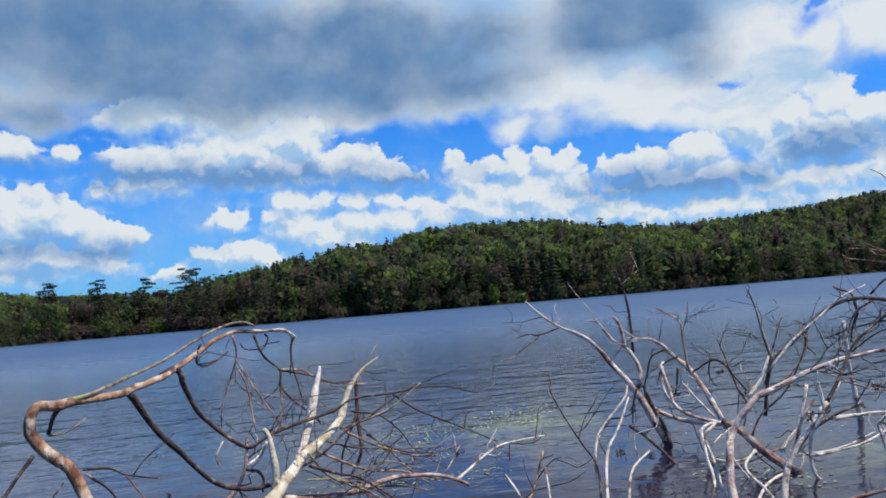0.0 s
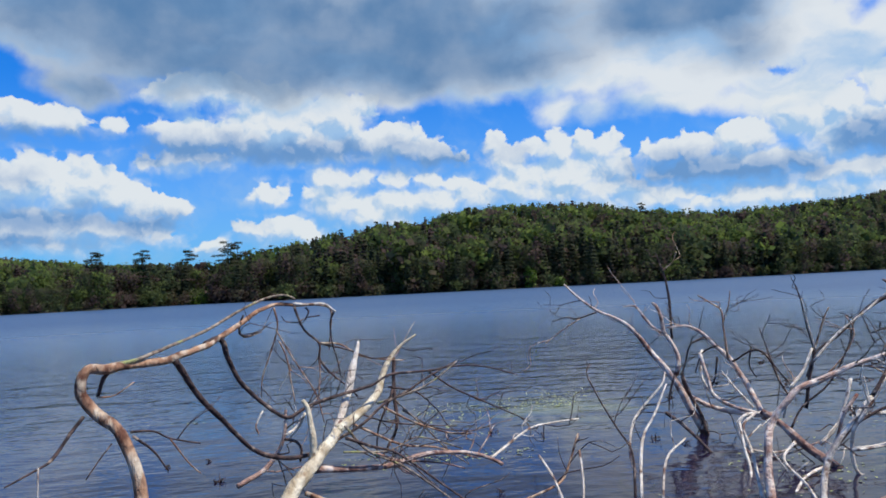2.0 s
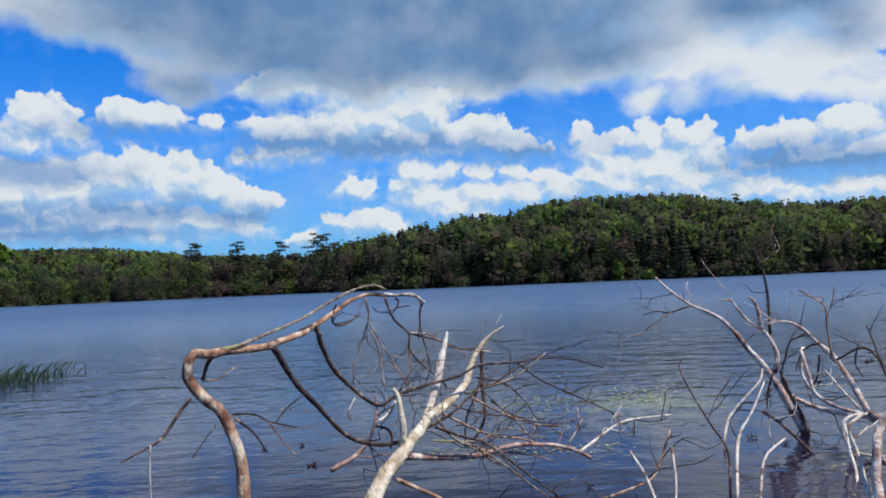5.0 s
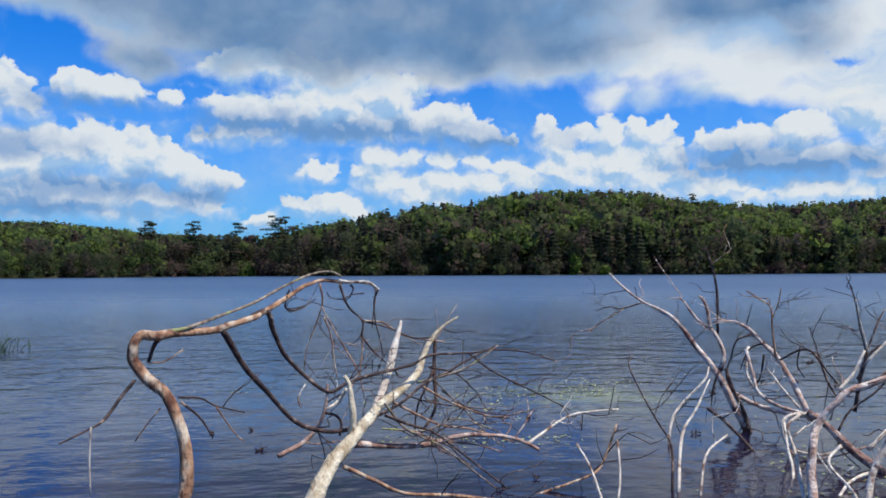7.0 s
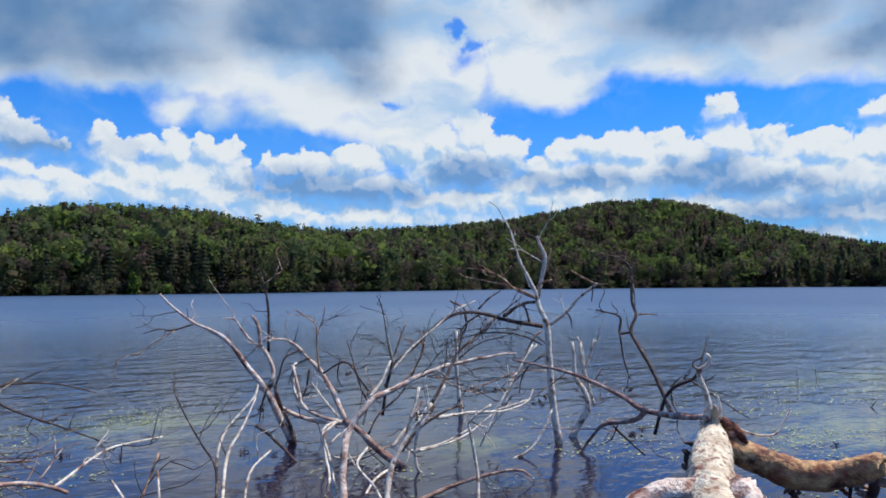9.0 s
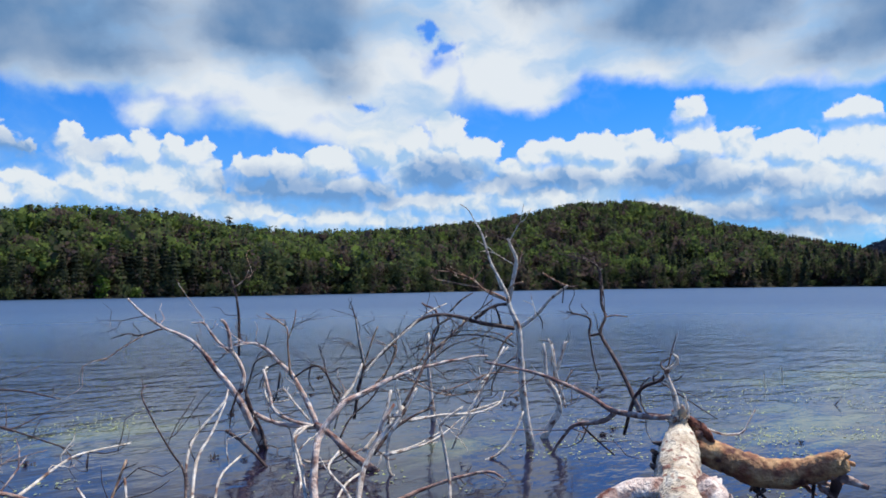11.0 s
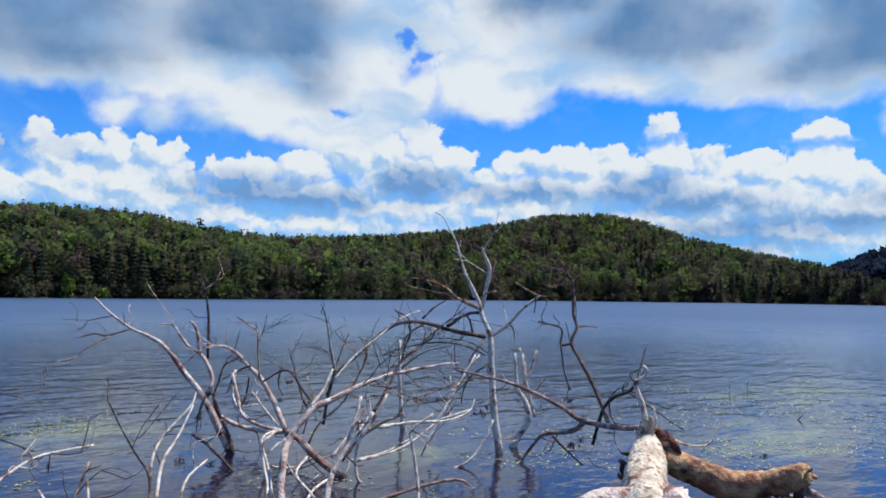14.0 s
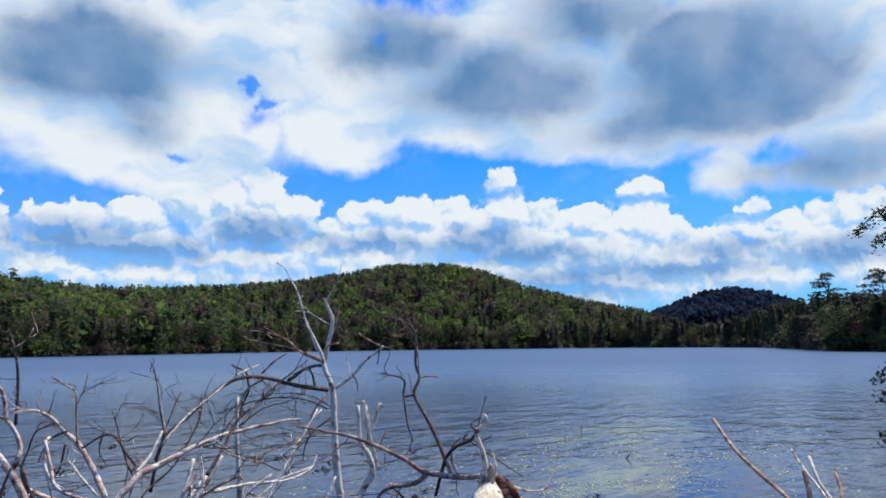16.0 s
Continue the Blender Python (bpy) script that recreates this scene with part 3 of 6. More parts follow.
def land_height(az, r):
    """Height of the land at a bearing and distance, with the hills' ridges and the far blue hill."""
    az, r = np.asarray(az, float), np.asarray(r, float)
    shore, ridge = shore_r(az), np.interp(az, RIDGE_AZ, RIDGE_R)
    seen = np.clip(1 - np.maximum(np.abs(az - 22) - 70, 0) / 25, 0, 1)
    top = EYE_Z + ridge * np.tan(np.radians(np.interp(az, TOP_AZ, TOP_EL))) - TREE_TALL
    top = np.maximum(top, 1.0) * seen + 2.5 * (1 - seen)
    ridge = ridge * seen + (shore + 60) * (1 - seen)
    u = np.clip((r - shore) / np.maximum(ridge - shore, 10), 0, 1)
    rise = 0.55 * u + 0.45 * u * u * (3 - 2 * u)
    away = np.clip((r - ridge) / 400, 0, 1)
    height = top * rise * (1 - 0.75 * away) + 0.5 * np.clip((r - shore) / 1.5, 0, 1)
    far = np.exp(-((az - 71.5) / 6.5) ** 2) * np.clip((r - 700) / 500, 0, 1)
    height = height + far * 71
    bed = -np.minimum(1.8, 0.16 * np.minimum(np.maximum(r - 2.2, 0), np.maximum(shore - r, 0)) + 0.02)
    x, y = r * np.sin(np.radians(az)), r * np.cos(np.radians(az))
    here = 0.25 * (1.6 - y + 0.25 * np.sin(x * 1.3))
    for bx, by, br in ((-5.4, 2.6, 1.6), (6.3, 0.2, 1.4), (-8.9, 9.2, 1.3)):
        here = np.maximum(here, 0.35 - 0.35 * ((x - bx) ** 2 + (y - by) ** 2) / br ** 2)
    bank = np.clip(here, -1.8, 0.32 + 0.03 * np.sin(x * 2.1 + y * 1.7))
    return np.where(r < 14, np.maximum(bank, np.where(r >= shore, np.minimum(height, 0.3), bed)), np.where(r >= shore, height, bed))


def make_ground():
    az = np.concatenate([np.arange(-180, -40, 2.0), np.arange(-40, 90, 0.5), np.arange(90, 180, 2.0)])
    rows = []
    for a in az:
        s = float(shore_r(a))
        near = np.concatenate([np.arange(0.25, 8, 0.35), np.arange(8.5, 14.5, 1.0)])
        lake, land = s * np.linspace(0.09, 0.985, 14), s + np.array([0, 0.6, 1.6, 4, 8, 14, 22, 32, 44, 58, 75, 95, 120, 150, 190, 240, 320, 450, 650, 900, 1050, 1200, 1400, 1900, 2800, 4200])
        line = np.concatenate([near, np.maximum(lake, 14.6), np.maximum(land, 14.7)])
        rows.append(np.maximum.accumulate(line) + np.arange(len(line)) * 0.004)
    rows = np.array(rows)
    a2 = np.repeat(az[:, None], rows.shape[1], 1)
    z = land_height(a2, rows)
    x, y = rows * np.sin(np.radians(a2)), rows * np.cos(np.radians(a2))
    co = np.stack([x, y, z], -1)
    n, k = rows.shape
    idx = np.arange(n * k).reshape(n, k)
    nxt = np.roll(idx, -1, 0)
    quads = np.stack([idx[:, :-1], nxt[:, :-1], nxt[:, 1:], idx[:, 1:]], -1).reshape(-1, 4)
    hub = [(idx[j + 2, 0], idx[j + 1, 0], idx[j, 0], n * k) for j in range(0, n - 2, 2)] + [(idx[0, 0], idx[n - 1, 0], idx[n - 2, 0], n * k)]
    co = np.concatenate([co.reshape(-1, 3), [(0.0, 0.0, float(land_height(0.0, 0.01)))]])
    me = quads_mesh("ground", co, np.concatenate([quads, hub])[:, ::-1], SOIL)
    me.polygons.foreach_set("use_smooth", [True] * len(me.polygons))
    tagged(new("ground", me), "dark wooded land round the lake and its shallow bed", "ground", kind="structure")


def make_water():
    ring = [(1500 * math.sin(2 * math.pi * k / 96), 1500 * math.cos(2 * math.pi * k / 96), 0) for k in range(96)]
    inner = [(24 * math.sin(2 * math.pi * k / 96), 24 * math.cos(2 * math.pi * k / 96), 0) for k in range(96)]
    faces = [(k, k + 96, (k + 1) % 96 + 96, (k + 1) % 96) for k in range(96)] + [tuple(range(95, -1, -1))]
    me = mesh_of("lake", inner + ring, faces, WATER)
    bm = bmesh.new()
    bm.from_mesh(me)
    bmesh.ops.recalc_face_normals(bm, faces=bm.faces)
    if bm.faces[0].normal.z < 0:
        bmesh.ops.reverse_faces(bm, faces=bm.faces)
    bm.to_mesh(me)
    bm.free()
    tagged(new("water", me), "rippled blue-grey lake water reflecting a cloudy sky", "water", kind="structure")


make_ground()
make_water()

# ---- forest ----
rng = np.random.default_rng(7)


def leaf_quads(centres, normals, size, g):
    """Small bent-looking leaf clumps: one quad at each centre, leaning at random."""
    n = len(centres)
    normals = normals / np.linalg.norm(normals, axis=1)[:, None]
    soft = normals + g.normal(0, 0.10, (n, 3))
    soft /= np.linalg.norm(soft, axis=1)[:, None]
    normals = normals + g.normal(0, 0.38, (n, 3))
    normals /= np.linalg.norm(normals, axis=1)[:, None]
    a = np.cross(normals, g.normal(0, 1, (n, 3)))
    a /= np.linalg.norm(a, axis=1)[:, None]
    b = np.cross(normals, a)
    s = (size * g.uniform(0.6, 1.3, n))[:, None]
    corners = [centres + (a * u + b * v * 0.75) * s * g.uniform(0.7, 1.1, (n, 1)) for u, v in ((-1, -0.6), (0.4, -1), (1, 0.5), (-0.5, 1))]
    return np.stack(corners, 1).reshape(-1, 3), np.arange(4 * n).reshape(-1, 4), np.repeat(soft, 4, 0)


def joined(*pieces):
    """Several sets of verts and quads as one."""
    verts, quads, normals, start = [], [], [], 0
    for v, q, n in pieces:
        verts.append(v)
        quads.append(q + start)
        normals.append(n)
        start += len(v)
    return np.concatenate(verts), np.concatenate(quads), np.concatenate(normals)


def broad_crown(g, tall, wide, clumps, size):
    """Leaf clumps on a heap of lobes."""
    lobes = 7
    c = np.stack([g.normal(0, 0.27, lobes) * wide, g.normal(0, 0.27, lobes) * wide, tall * g.uniform(0.30, 0.88, lobes)], 1)
    c[0] = (0, 0, tall * 0.88)
    r = wide * g.uniform(0.26, 0.42, lobes)
    k = g.integers(0, lobes, clumps)
    d = g.normal(0, 1, (clumps, 3))
    d[:, 2] = np.abs(d[:, 2]) * 0.9 - 0.35
    d /= np.linalg.norm(d, axis=1)[:, None]
    p = c[k] + d * (r[k] * g.uniform(0.75, 1.08, clumps))[:, None]
    p[:, 2] = np.maximum(p[:, 2], 0.05 * tall)
    hearts = clumps // 5
    kk = g.integers(0, lobes, hearts)
    inner = c[kk] + g.normal(0, 0.4, (hearts, 3)) * r[kk][:, None]
    low = np.stack([g.normal(0, 0.22, hearts) * wide, g.normal(0, 0.22, hearts) * wide, tall * g.uniform(0.02, 0.5, hearts)], 1)
    return joined(leaf_quads(p, d, size, g), leaf_quads(inner, g.normal(0, 1, (hearts, 3)), size * 2.2, g), leaf_quads(low, g.normal(0, 1, (hearts, 3)), size * 2.0, g))


def conifer_crown(g, tall, wide, clumps, size, low=0.12):
    """Drooping sprays on a narrow, ragged cone."""
    u = g.uniform(0, 1, clumps) ** 0.75
    tier = np.round(u * 13) / 13
    reach = wide * 0.5 * (1.04 - tier) ** 0.85 * g.uniform(0.45, 1.1, clumps) + 0.12
    a = g.uniform(0, 2 * np.pi, clumps)
    z = tall * (low + (1 - low) * tier) - reach * 0.25 + g.normal(0, 0.1, clumps)
    p = np.stack([np.cos(a) * reach, np.sin(a) * reach, z], 1)
    d = np.stack([np.cos(a) * 0.8, np.sin(a) * 0.8, np.ones(clumps)], 1)
    hearts = clumps // 5
    h = g.uniform(0.02, 0.9, hearts)
    inner = np.stack([g.normal(0, 0.16, hearts) * wide * (1 - h), g.normal(0, 0.16, hearts) * wide * (1 - h), tall * h], 1)
    return joined(leaf_quads(p, d, size, g), leaf_quads(inner, g.normal(0, 1, (hearts, 3)) * (1, 1, 0.3), size * 2.0, g))


def pine_crown(g, tall, wide, clumps, size):
    """Open, flat plates of needles, wind-flagged, on the upper half of a tall trunk."""
    plates = 19
    z = tall * np.linspace(0.35, 0.99, plates) + g.normal(0, 0.15, plates)
    a = g.uniform(0, 2 * np.pi, plates)
    reach = wide * 0.50 * (1 - np.linspace(0, 0.9, plates)) ** 0.6 * g.uniform(0.3, 1.0, plates)
    k = g.integers(0, plates, clumps)
    ang, rad = g.uniform(0, 2 * np.pi, clumps), np.sqrt(g.uniform(0, 1, clumps))
    spread = (wide * 0.30 * (1.15 - np.linspace(0, 0.72, plates)))[k]
    p = np.stack([np.cos(a[k]) * reach[k] + np.cos(ang) * rad * spread, np.sin(a[k]) * reach[k] + np.sin(ang) * rad * spread, z[k] + g.normal(0, 0.12, clumps) + 0.2 * (1 - rad)], 1)
    return leaf_quads(p, np.tile((0, 0, 1.0), (clumps, 1)), size, g)


def tree_sites(count, low_az, high_az, first, last, g):
    """Bearings and distances over the wooded slopes, evenly by area; first and last in parts of the way from shore to ridge."""
    az = g.uniform(low_az, high_az, count * 3)
    shore, ridge = shore_r(az), np.interp(az, RIDGE_AZ, RIDGE_R)
    near, far = shore + 2 + first * (ridge - shore), shore + last * (ridge - shore)
    r = np.sqrt(g.uniform(0, 1, count * 3) * (far ** 2 - near ** 2) + near ** 2)
    keep = g.uniform(0, 1, count * 3) < (far ** 2 - near ** 2) / (far ** 2 - near ** 2).max()
    az, r = az[keep][:count], r[keep][:count]
    return az, r


def wood(name, label, mat, crowns, az, r, g, scale=(0.75, 1.15), under=True):
    """One stretch of forest as a single mesh of leaf clumps."""
    verts, quads, turned, start = [], [], [], 0
    z = land_height(az, r)
    room = EYE_Z + r * np.tan(np.radians(np.interp(az, TOP_AZ, TOP_EL))) - z
    for a, d, h, high in zip(np.radians(az), r, z, room):
        v, q, nv = crowns[g.integers(0, len(crowns))]
        turn = g.uniform(0, 2 * np.pi)
        tall = v[:, 2].max()
        s = g.uniform(*scale)
        if a < radians(-21.0) and d < float(shore_r(math.degrees(a))) + 45:
            s *= 0.55
        s = min(s, max(high, 3.0) * g.uniform(0.8, 1.04) / tall) if under else s
        c, n = np.cos(turn), np.sin(turn)
        w, m = np.empty_like(v), np.empty_like(nv)
        wide = s * g.uniform(0.95, 1.25)
        w[:, 0], w[:, 1], w[:, 2] = (v[:, 0] * c - v[:, 1] * n) * wide + d * np.sin(a), (v[:, 0] * n + v[:, 1] * c) * wide + d * np.cos(a), v[:, 2] * s + h
        m[:, 0], m[:, 1], m[:, 2] = nv[:, 0] * c - nv[:, 1] * n, nv[:, 0] * n + nv[:, 1] * c, nv[:, 2]
        verts.append(w)
        turned.append(m)
        quads.append(q + start)
        start += len(v)
    me = quads_mesh(name, np.concatenate(verts), np.concatenate(quads), mat, np.concatenate(turned))
    return tagged(new(name, me), label, "forest", kind="stuff")


leafy = [broad_crown(rng, rng.uniform(9, 12), rng.uniform(6.5, 8.5), 250, 0.42) for _ in range(7)]
spired = [conifer_crown(rng, rng.uniform(9.5, 13), rng.uniform(4.4, 6.0), 220, 0.40, 0.04) for _ in range(7)]
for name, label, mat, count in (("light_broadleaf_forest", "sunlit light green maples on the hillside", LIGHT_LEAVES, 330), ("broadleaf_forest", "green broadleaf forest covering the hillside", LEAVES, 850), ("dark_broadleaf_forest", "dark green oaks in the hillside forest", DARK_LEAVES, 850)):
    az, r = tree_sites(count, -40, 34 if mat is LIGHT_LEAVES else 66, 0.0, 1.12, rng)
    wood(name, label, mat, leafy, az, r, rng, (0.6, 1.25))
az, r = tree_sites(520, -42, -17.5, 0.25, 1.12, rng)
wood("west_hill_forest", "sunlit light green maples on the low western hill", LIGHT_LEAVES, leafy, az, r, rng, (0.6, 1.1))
az, r = tree_sites(1900, -40, 84, 0.0, 1.12, rng)
wood("conifer_forest", "dark green conifer forest mixed into the hillside", NEEDLES, spired, az, r, rng)
az, r = tree_sites(420, 62, 84, 0.0, 1.1, rng)
wood("cove_forest", "dark conifers round the far cove", NEEDLES, spired, az, r, rng)
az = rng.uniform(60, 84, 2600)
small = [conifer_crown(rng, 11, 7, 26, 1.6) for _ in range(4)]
wood("far_hill_forest", "distant dark forest on a low hill, haze blue in its colour", HAZE_NEEDLES, small, az, rng.uniform(850, 1350, 2600), rng, (1.0, 1.5), False)


def crown_mesh(crown, mat):
    return quads_mesh("crown", crown[0], crown[1], mat, crown[2])


def proto_tree(kind, crown, mat, tall, label):
    """One shore tree with its trunk and crown."""
    t = thing(kind, label, "tree", "trees along the shore")
    lean = rng.normal(0, 0.02, 2) * tall
    line = [(0, 0, -0.4), (lean[0] * 0.2, lean[1] * 0.2, tall * 0.35), (lean[0], lean[1], tall * 0.93)]
    part("trunk", mesh_of("trunk", *tube(line, (0.02 * tall, 0.014 * tall, 0.004 * tall), 7, 3), TRUNK, True), t)
    part("crown", quads_mesh("crown", crown[0], crown[1], mat, crown[2]), t)
    return t


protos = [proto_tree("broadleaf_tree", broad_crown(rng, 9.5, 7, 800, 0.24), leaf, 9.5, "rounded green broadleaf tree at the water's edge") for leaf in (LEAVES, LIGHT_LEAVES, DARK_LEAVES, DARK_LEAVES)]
protos += [proto_tree("hemlock_tree", conifer_crown(rng, 12, 5.4, 800, 0.24, 0.02), NEEDLES, 12, "dark narrow conifer at the water's edge") for _ in range(4)]
spots = [a + rng.uniform(-0.25, 0.25) for a in np.arange(-39, 84, 0.62)]
for k, a in enumerate(spots):
    proto = protos[k] if k < len(protos) else None
    d = float(shore_r(a)) + rng.uniform(0.8, 5)
    place = pose(d * math.sin(radians(a)), d * math.cos(radians(a)), float(land_height(a, d)) - 0.1, 0, 0, rng.uniform(0, 360)) @ Matrix.Scale((0.55 if a < -21 else 1.0) * min(rng.uniform(0.7, 1.0), (EYE_Z + d * math.tan(radians(float(np.interp(a, TOP_AZ, TOP_EL)))) - float(land_height(a, d))) * 0.95 / 12), 4)
    if proto:
        proto.matrix_basis = place
    else:
        # Mostly dark crowns east of -19 degrees: shore shade put into the colour.
        source = protos[int(rng.integers(0, 4) if a < -19 and rng.uniform() < 0.75 else rng.integers(2, 8))]
        source_scale = source.scale.copy()
        made = copy_thing(source, place @ Matrix.Diagonal((1 / source_scale[0], 1 / source_scale[1], 1 / source_scale[2], 1)))


# low brush along the waterline, coloured dark for the shade there
brush = [broad_crown(rng, 2.6, 3.6, 90, 0.22) for _ in range(5)]
az = rng.uniform(-40, 84, 620)
wood("shore_brush", "low brush overhanging the far waterline, shade in its dark green", DARK_LEAVES, brush, az, shore_r(az) + rng.uniform(0.0, 2.5, 620), rng, (0.6, 1.1))


def tall_pine(az, el, d, wide):
    tall = EYE_Z + d * math.tan(radians(el)) - float(land_height(az, d))
    t = thing("white_pine", "tall open-crowned pine rising above the shore trees", "tree", "tall pines")
    part("trunk", mesh_of("trunk", *tube([(0, 0, -0.4), (0.1, 0, tall * 0.5), (0, 0.1, tall * 0.97)], (0.2, 0.15, 0.05), 7, 3), TRUNK, True), t)
    part("crown", crown_mesh(pine_crown(rng, tall, wide * 1.7, 2600, 0.20), NEEDLES), t)
    t.matrix_basis = pose(d * math.sin(radians(az)), d * math.cos(radians(az)), float(land_height(az, d)))


for az, el, d, wide in ((-20.4, 3.5, 181, 4.5), (-17.5, 3.5, 181, 4.5), (-14.5, 3.5, 187, 4.2), (-11.6, 4.05, 188, 5.0), (-10.9, 3.9, 189, 4.5), (77.7, 4.7, 152, 5.0), (80.9, 4.8, 134, 5.0), (-0.4, 5.2, 255, 3.2), (19.9, 5.5, 300, 3.6)):
    tall_pine(az, el, d, wide)


def shore_shrub(az, tall, wide, mat, label):
    d = float(shore_r(az)) - 0.3
    t = thing("shore_shrub", label, "shrub")
    part("stem", mesh_of("stem", *tube([(0, 0, -0.3), (0.05, 0, tall * 0.4), (0, 0.05, tall * 0.8)], (0.06, 0.04, 0.02), 6, 3), TRUNK, True), t)
    part("crown", crown_mesh(broad_crown(rng, tall, wide, 500, 0.17), mat), t)
    t.matrix_basis = pose(d * math.sin(radians(az)), d * math.cos(radians(az)), 0.05)


shore_shrub(11.2, 4.8, 3.0, FRESH, "yellow-green shrub leaning over the far waterline")
shore_shrub(13.2, 1.8, 3.4, FRESH, "low yellow-green shrub at the far waterline")
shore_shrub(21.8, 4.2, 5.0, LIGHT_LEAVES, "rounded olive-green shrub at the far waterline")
shore_shrub(-13.6, 1.6, 4.0, FRESH, "low light green shrub on a far point")

# ---- dead wood in the shallows ----

arched_tree = thing("arched_dead_tree", "bare fallen tree with arched limb and bleached stubs, lichen on bark", "dead tree")
limb(arched_tree, "trunk", [(-0.77, 4.33, -0.02), (-0.745, 4.49, 0.06), (-0.70, 4.60, 0.12), (-0.63, 4.81, 0.27), (-0.54, 5.02, 0.38), (-0.46, 5.18, 0.45), (-0.37, 5.33, 0.55)], (0.057, 0.047, 0.032), twigs=0, material=STREAKED)
limb(arched_tree, "broken_stub", [(-0.39, 5.36, 0.53), (-0.33, 5.53, 0.68), (-0.28, 5.63, 0.88), (-0.25, 5.69, 0.99), (-0.23, 5.74, 1.08)], (0.027, 0.025, 0.007), twigs=0, material=BLEACHED)
limb(arched_tree, "broken_stub", [(-0.38, 5.38, 0.55), (-0.24, 5.59, 0.61), (-0.12, 5.79, 0.70), (-0.07, 5.94, 0.83), (-0.01, 6.04, 0.93), (0.06, 6.09, 1.00), (0.18, 6.13, 1.08)], (0.036, 0.022, 0.006), twigs=2, material=STREAKED)
limb(arched_tree, "arched_limb", [(-1.175, 3.82, 0.17), (-1.14, 3.88, 0.32), (-1.12, 3.93, 0.49), (-1.13, 3.95, 0.64), (-1.18, 3.96, 0.79), (-1.23, 3.98, 0.87), (-1.31, 3.99, 0.93), (-1.38, 4.00, 1.01), (-1.39, 4.00, 1.08), (-1.37, 4.03, 1.13), (-1.31, 4.08, 1.13), (-1.26, 4.25, 1.13), (-1.18, 4.41, 1.12), (-1.10, 4.56, 1.14), (-1.03, 4.88, 1.17), (-0.94, 5.21, 1.25), (-0.86, 5.53, 1.33), (-0.77, 5.69, 1.36), (-0.64, 5.78, 1.35), (-0.50, 5.87, 1.34), (-0.42, 5.91, 1.30), (-0.43, 5.94, 1.17), (-0.45, 5.98, 1.01)], (0.031, 0.022, 0.004), twigs=0)
limb(arched_tree, "branch", [(-1.31, 4.12, 1.14), (-1.23, 4.27, 1.15), (-1.15, 4.52, 1.19), (-1.04, 4.88, 1.25), (-0.92, 5.31, 1.35), (-0.82, 5.63, 1.41), (-0.71, 5.70, 1.42), (-0.65, 5.76, 1.39)], (0.011, 0.009, 0.007), twigs=0, material=MOSSY)
limb(arched_tree, "branch", [(-1.12, 4.50, 1.12), (-1.09, 4.59, 1.02), (-1.03, 4.68, 0.88), (-0.95, 4.77, 0.76), (-0.87, 4.86, 0.63), (-0.79, 4.96, 0.53), (-0.67, 5.05, 0.47), (-0.56, 5.16, 0.45), (-0.46, 5.27, 0.46), (-0.34, 5.38, 0.51), (-0.21, 5.49, 0.56), (-0.08, 5.59, 0.66), (0.11, 5.69, 0.74), (0.27, 5.78, 0.82), (0.44, 5.86, 0.89)], (0.016, 0.012, 0.005), twigs=9, material=DARKBARK)
limb(arched_tree, "branch", [(-1.05, 4.86, 1.17), (-1.01, 4.97, 1.19), (-0.98, 5.00, 1.16), (-0.97, 5.05, 1.08), (-0.92, 5.11, 0.93), (-0.82, 5.18, 0.80), (-0.67, 5.25, 0.67), (-0.56, 5.36, 0.71), (-0.38, 5.48, 0.75), (-0.16, 5.59, 0.79), (-0.01, 5.69, 0.85), (0.23, 5.83, 0.84), (0.48, 5.96, 0.85), (0.70, 6.03, 0.82), (0.93, 6.10, 0.74)], (0.018, 0.011, 0.004), twigs=13, material=DARKBARK)
limb(arched_tree, "twig", [(-0.66, 5.76, 1.34), (-0.60, 5.76, 1.18), (-0.50, 5.77, 1.08), (-0.50, 5.77, 0.97), (-0.42, 5.78, 0.86), (-0.34, 5.78, 0.79), (-0.25, 5.79, 0.70)], (0.009, 0.007, 0.005), twigs=7, material=DARKBARK)
limb(arched_tree, "twig", [(-0.50, 5.77, 1.08), (-0.36, 5.83, 1.06), (-0.23, 5.89, 0.97), (-0.08, 5.94, 0.93), (0.08, 5.99, 0.91)], (0.007, 0.005, 0.004), twigs=4)
limb(arched_tree, "twig", [(-0.78, 5.64, 1.34), (-0.76, 5.64, 1.21), (-0.81, 5.64, 1.05), (-0.87, 5.63, 0.88), (-0.88, 5.63, 0.75)], (0.007, 0.005, 0.003), twigs=7)
limb(arched_tree, "twig", [(-0.77, 5.64, 1.19), (-0.66, 5.60, 1.00), (-0.52, 5.57, 0.77), (-0.47, 5.57, 0.58)], (0.005, 0.004, 0.003), twigs=4)
limb(arched_tree, "twig", [(-0.92, 5.31, 1.31), (-0.95, 5.31, 1.24), (-0.92, 5.31, 1.17), (-0.81, 5.33, 1.20)], (0.006, 0.004, 0.003), twigs=2, material=DARKBARK)
limb(arched_tree, "branch", [(-1.36, 3.95, 0.94), (-1.39, 3.88, 0.88), (-1.42, 3.78, 0.80), (-1.44, 3.68, 0.78), (-1.50, 3.56, 0.75)], (0.008, 0.006, 0.003), twigs=0, material=DARKBARK)
limb(arched_tree, "branch", [(-1.29, 4.10, 1.13), (-1.34, 4.13, 1.08), (-1.37, 4.14, 1.00)], (0.011, 0.010, 0.008), twigs=0, material=DARKBARK)
limb(arched_tree, "twig", [(-1.36, 4.11, 1.00), (-1.30, 4.16, 1.00), (-1.23, 4.21, 1.05)], (0.004, 0.003, 0.003), twigs=0)
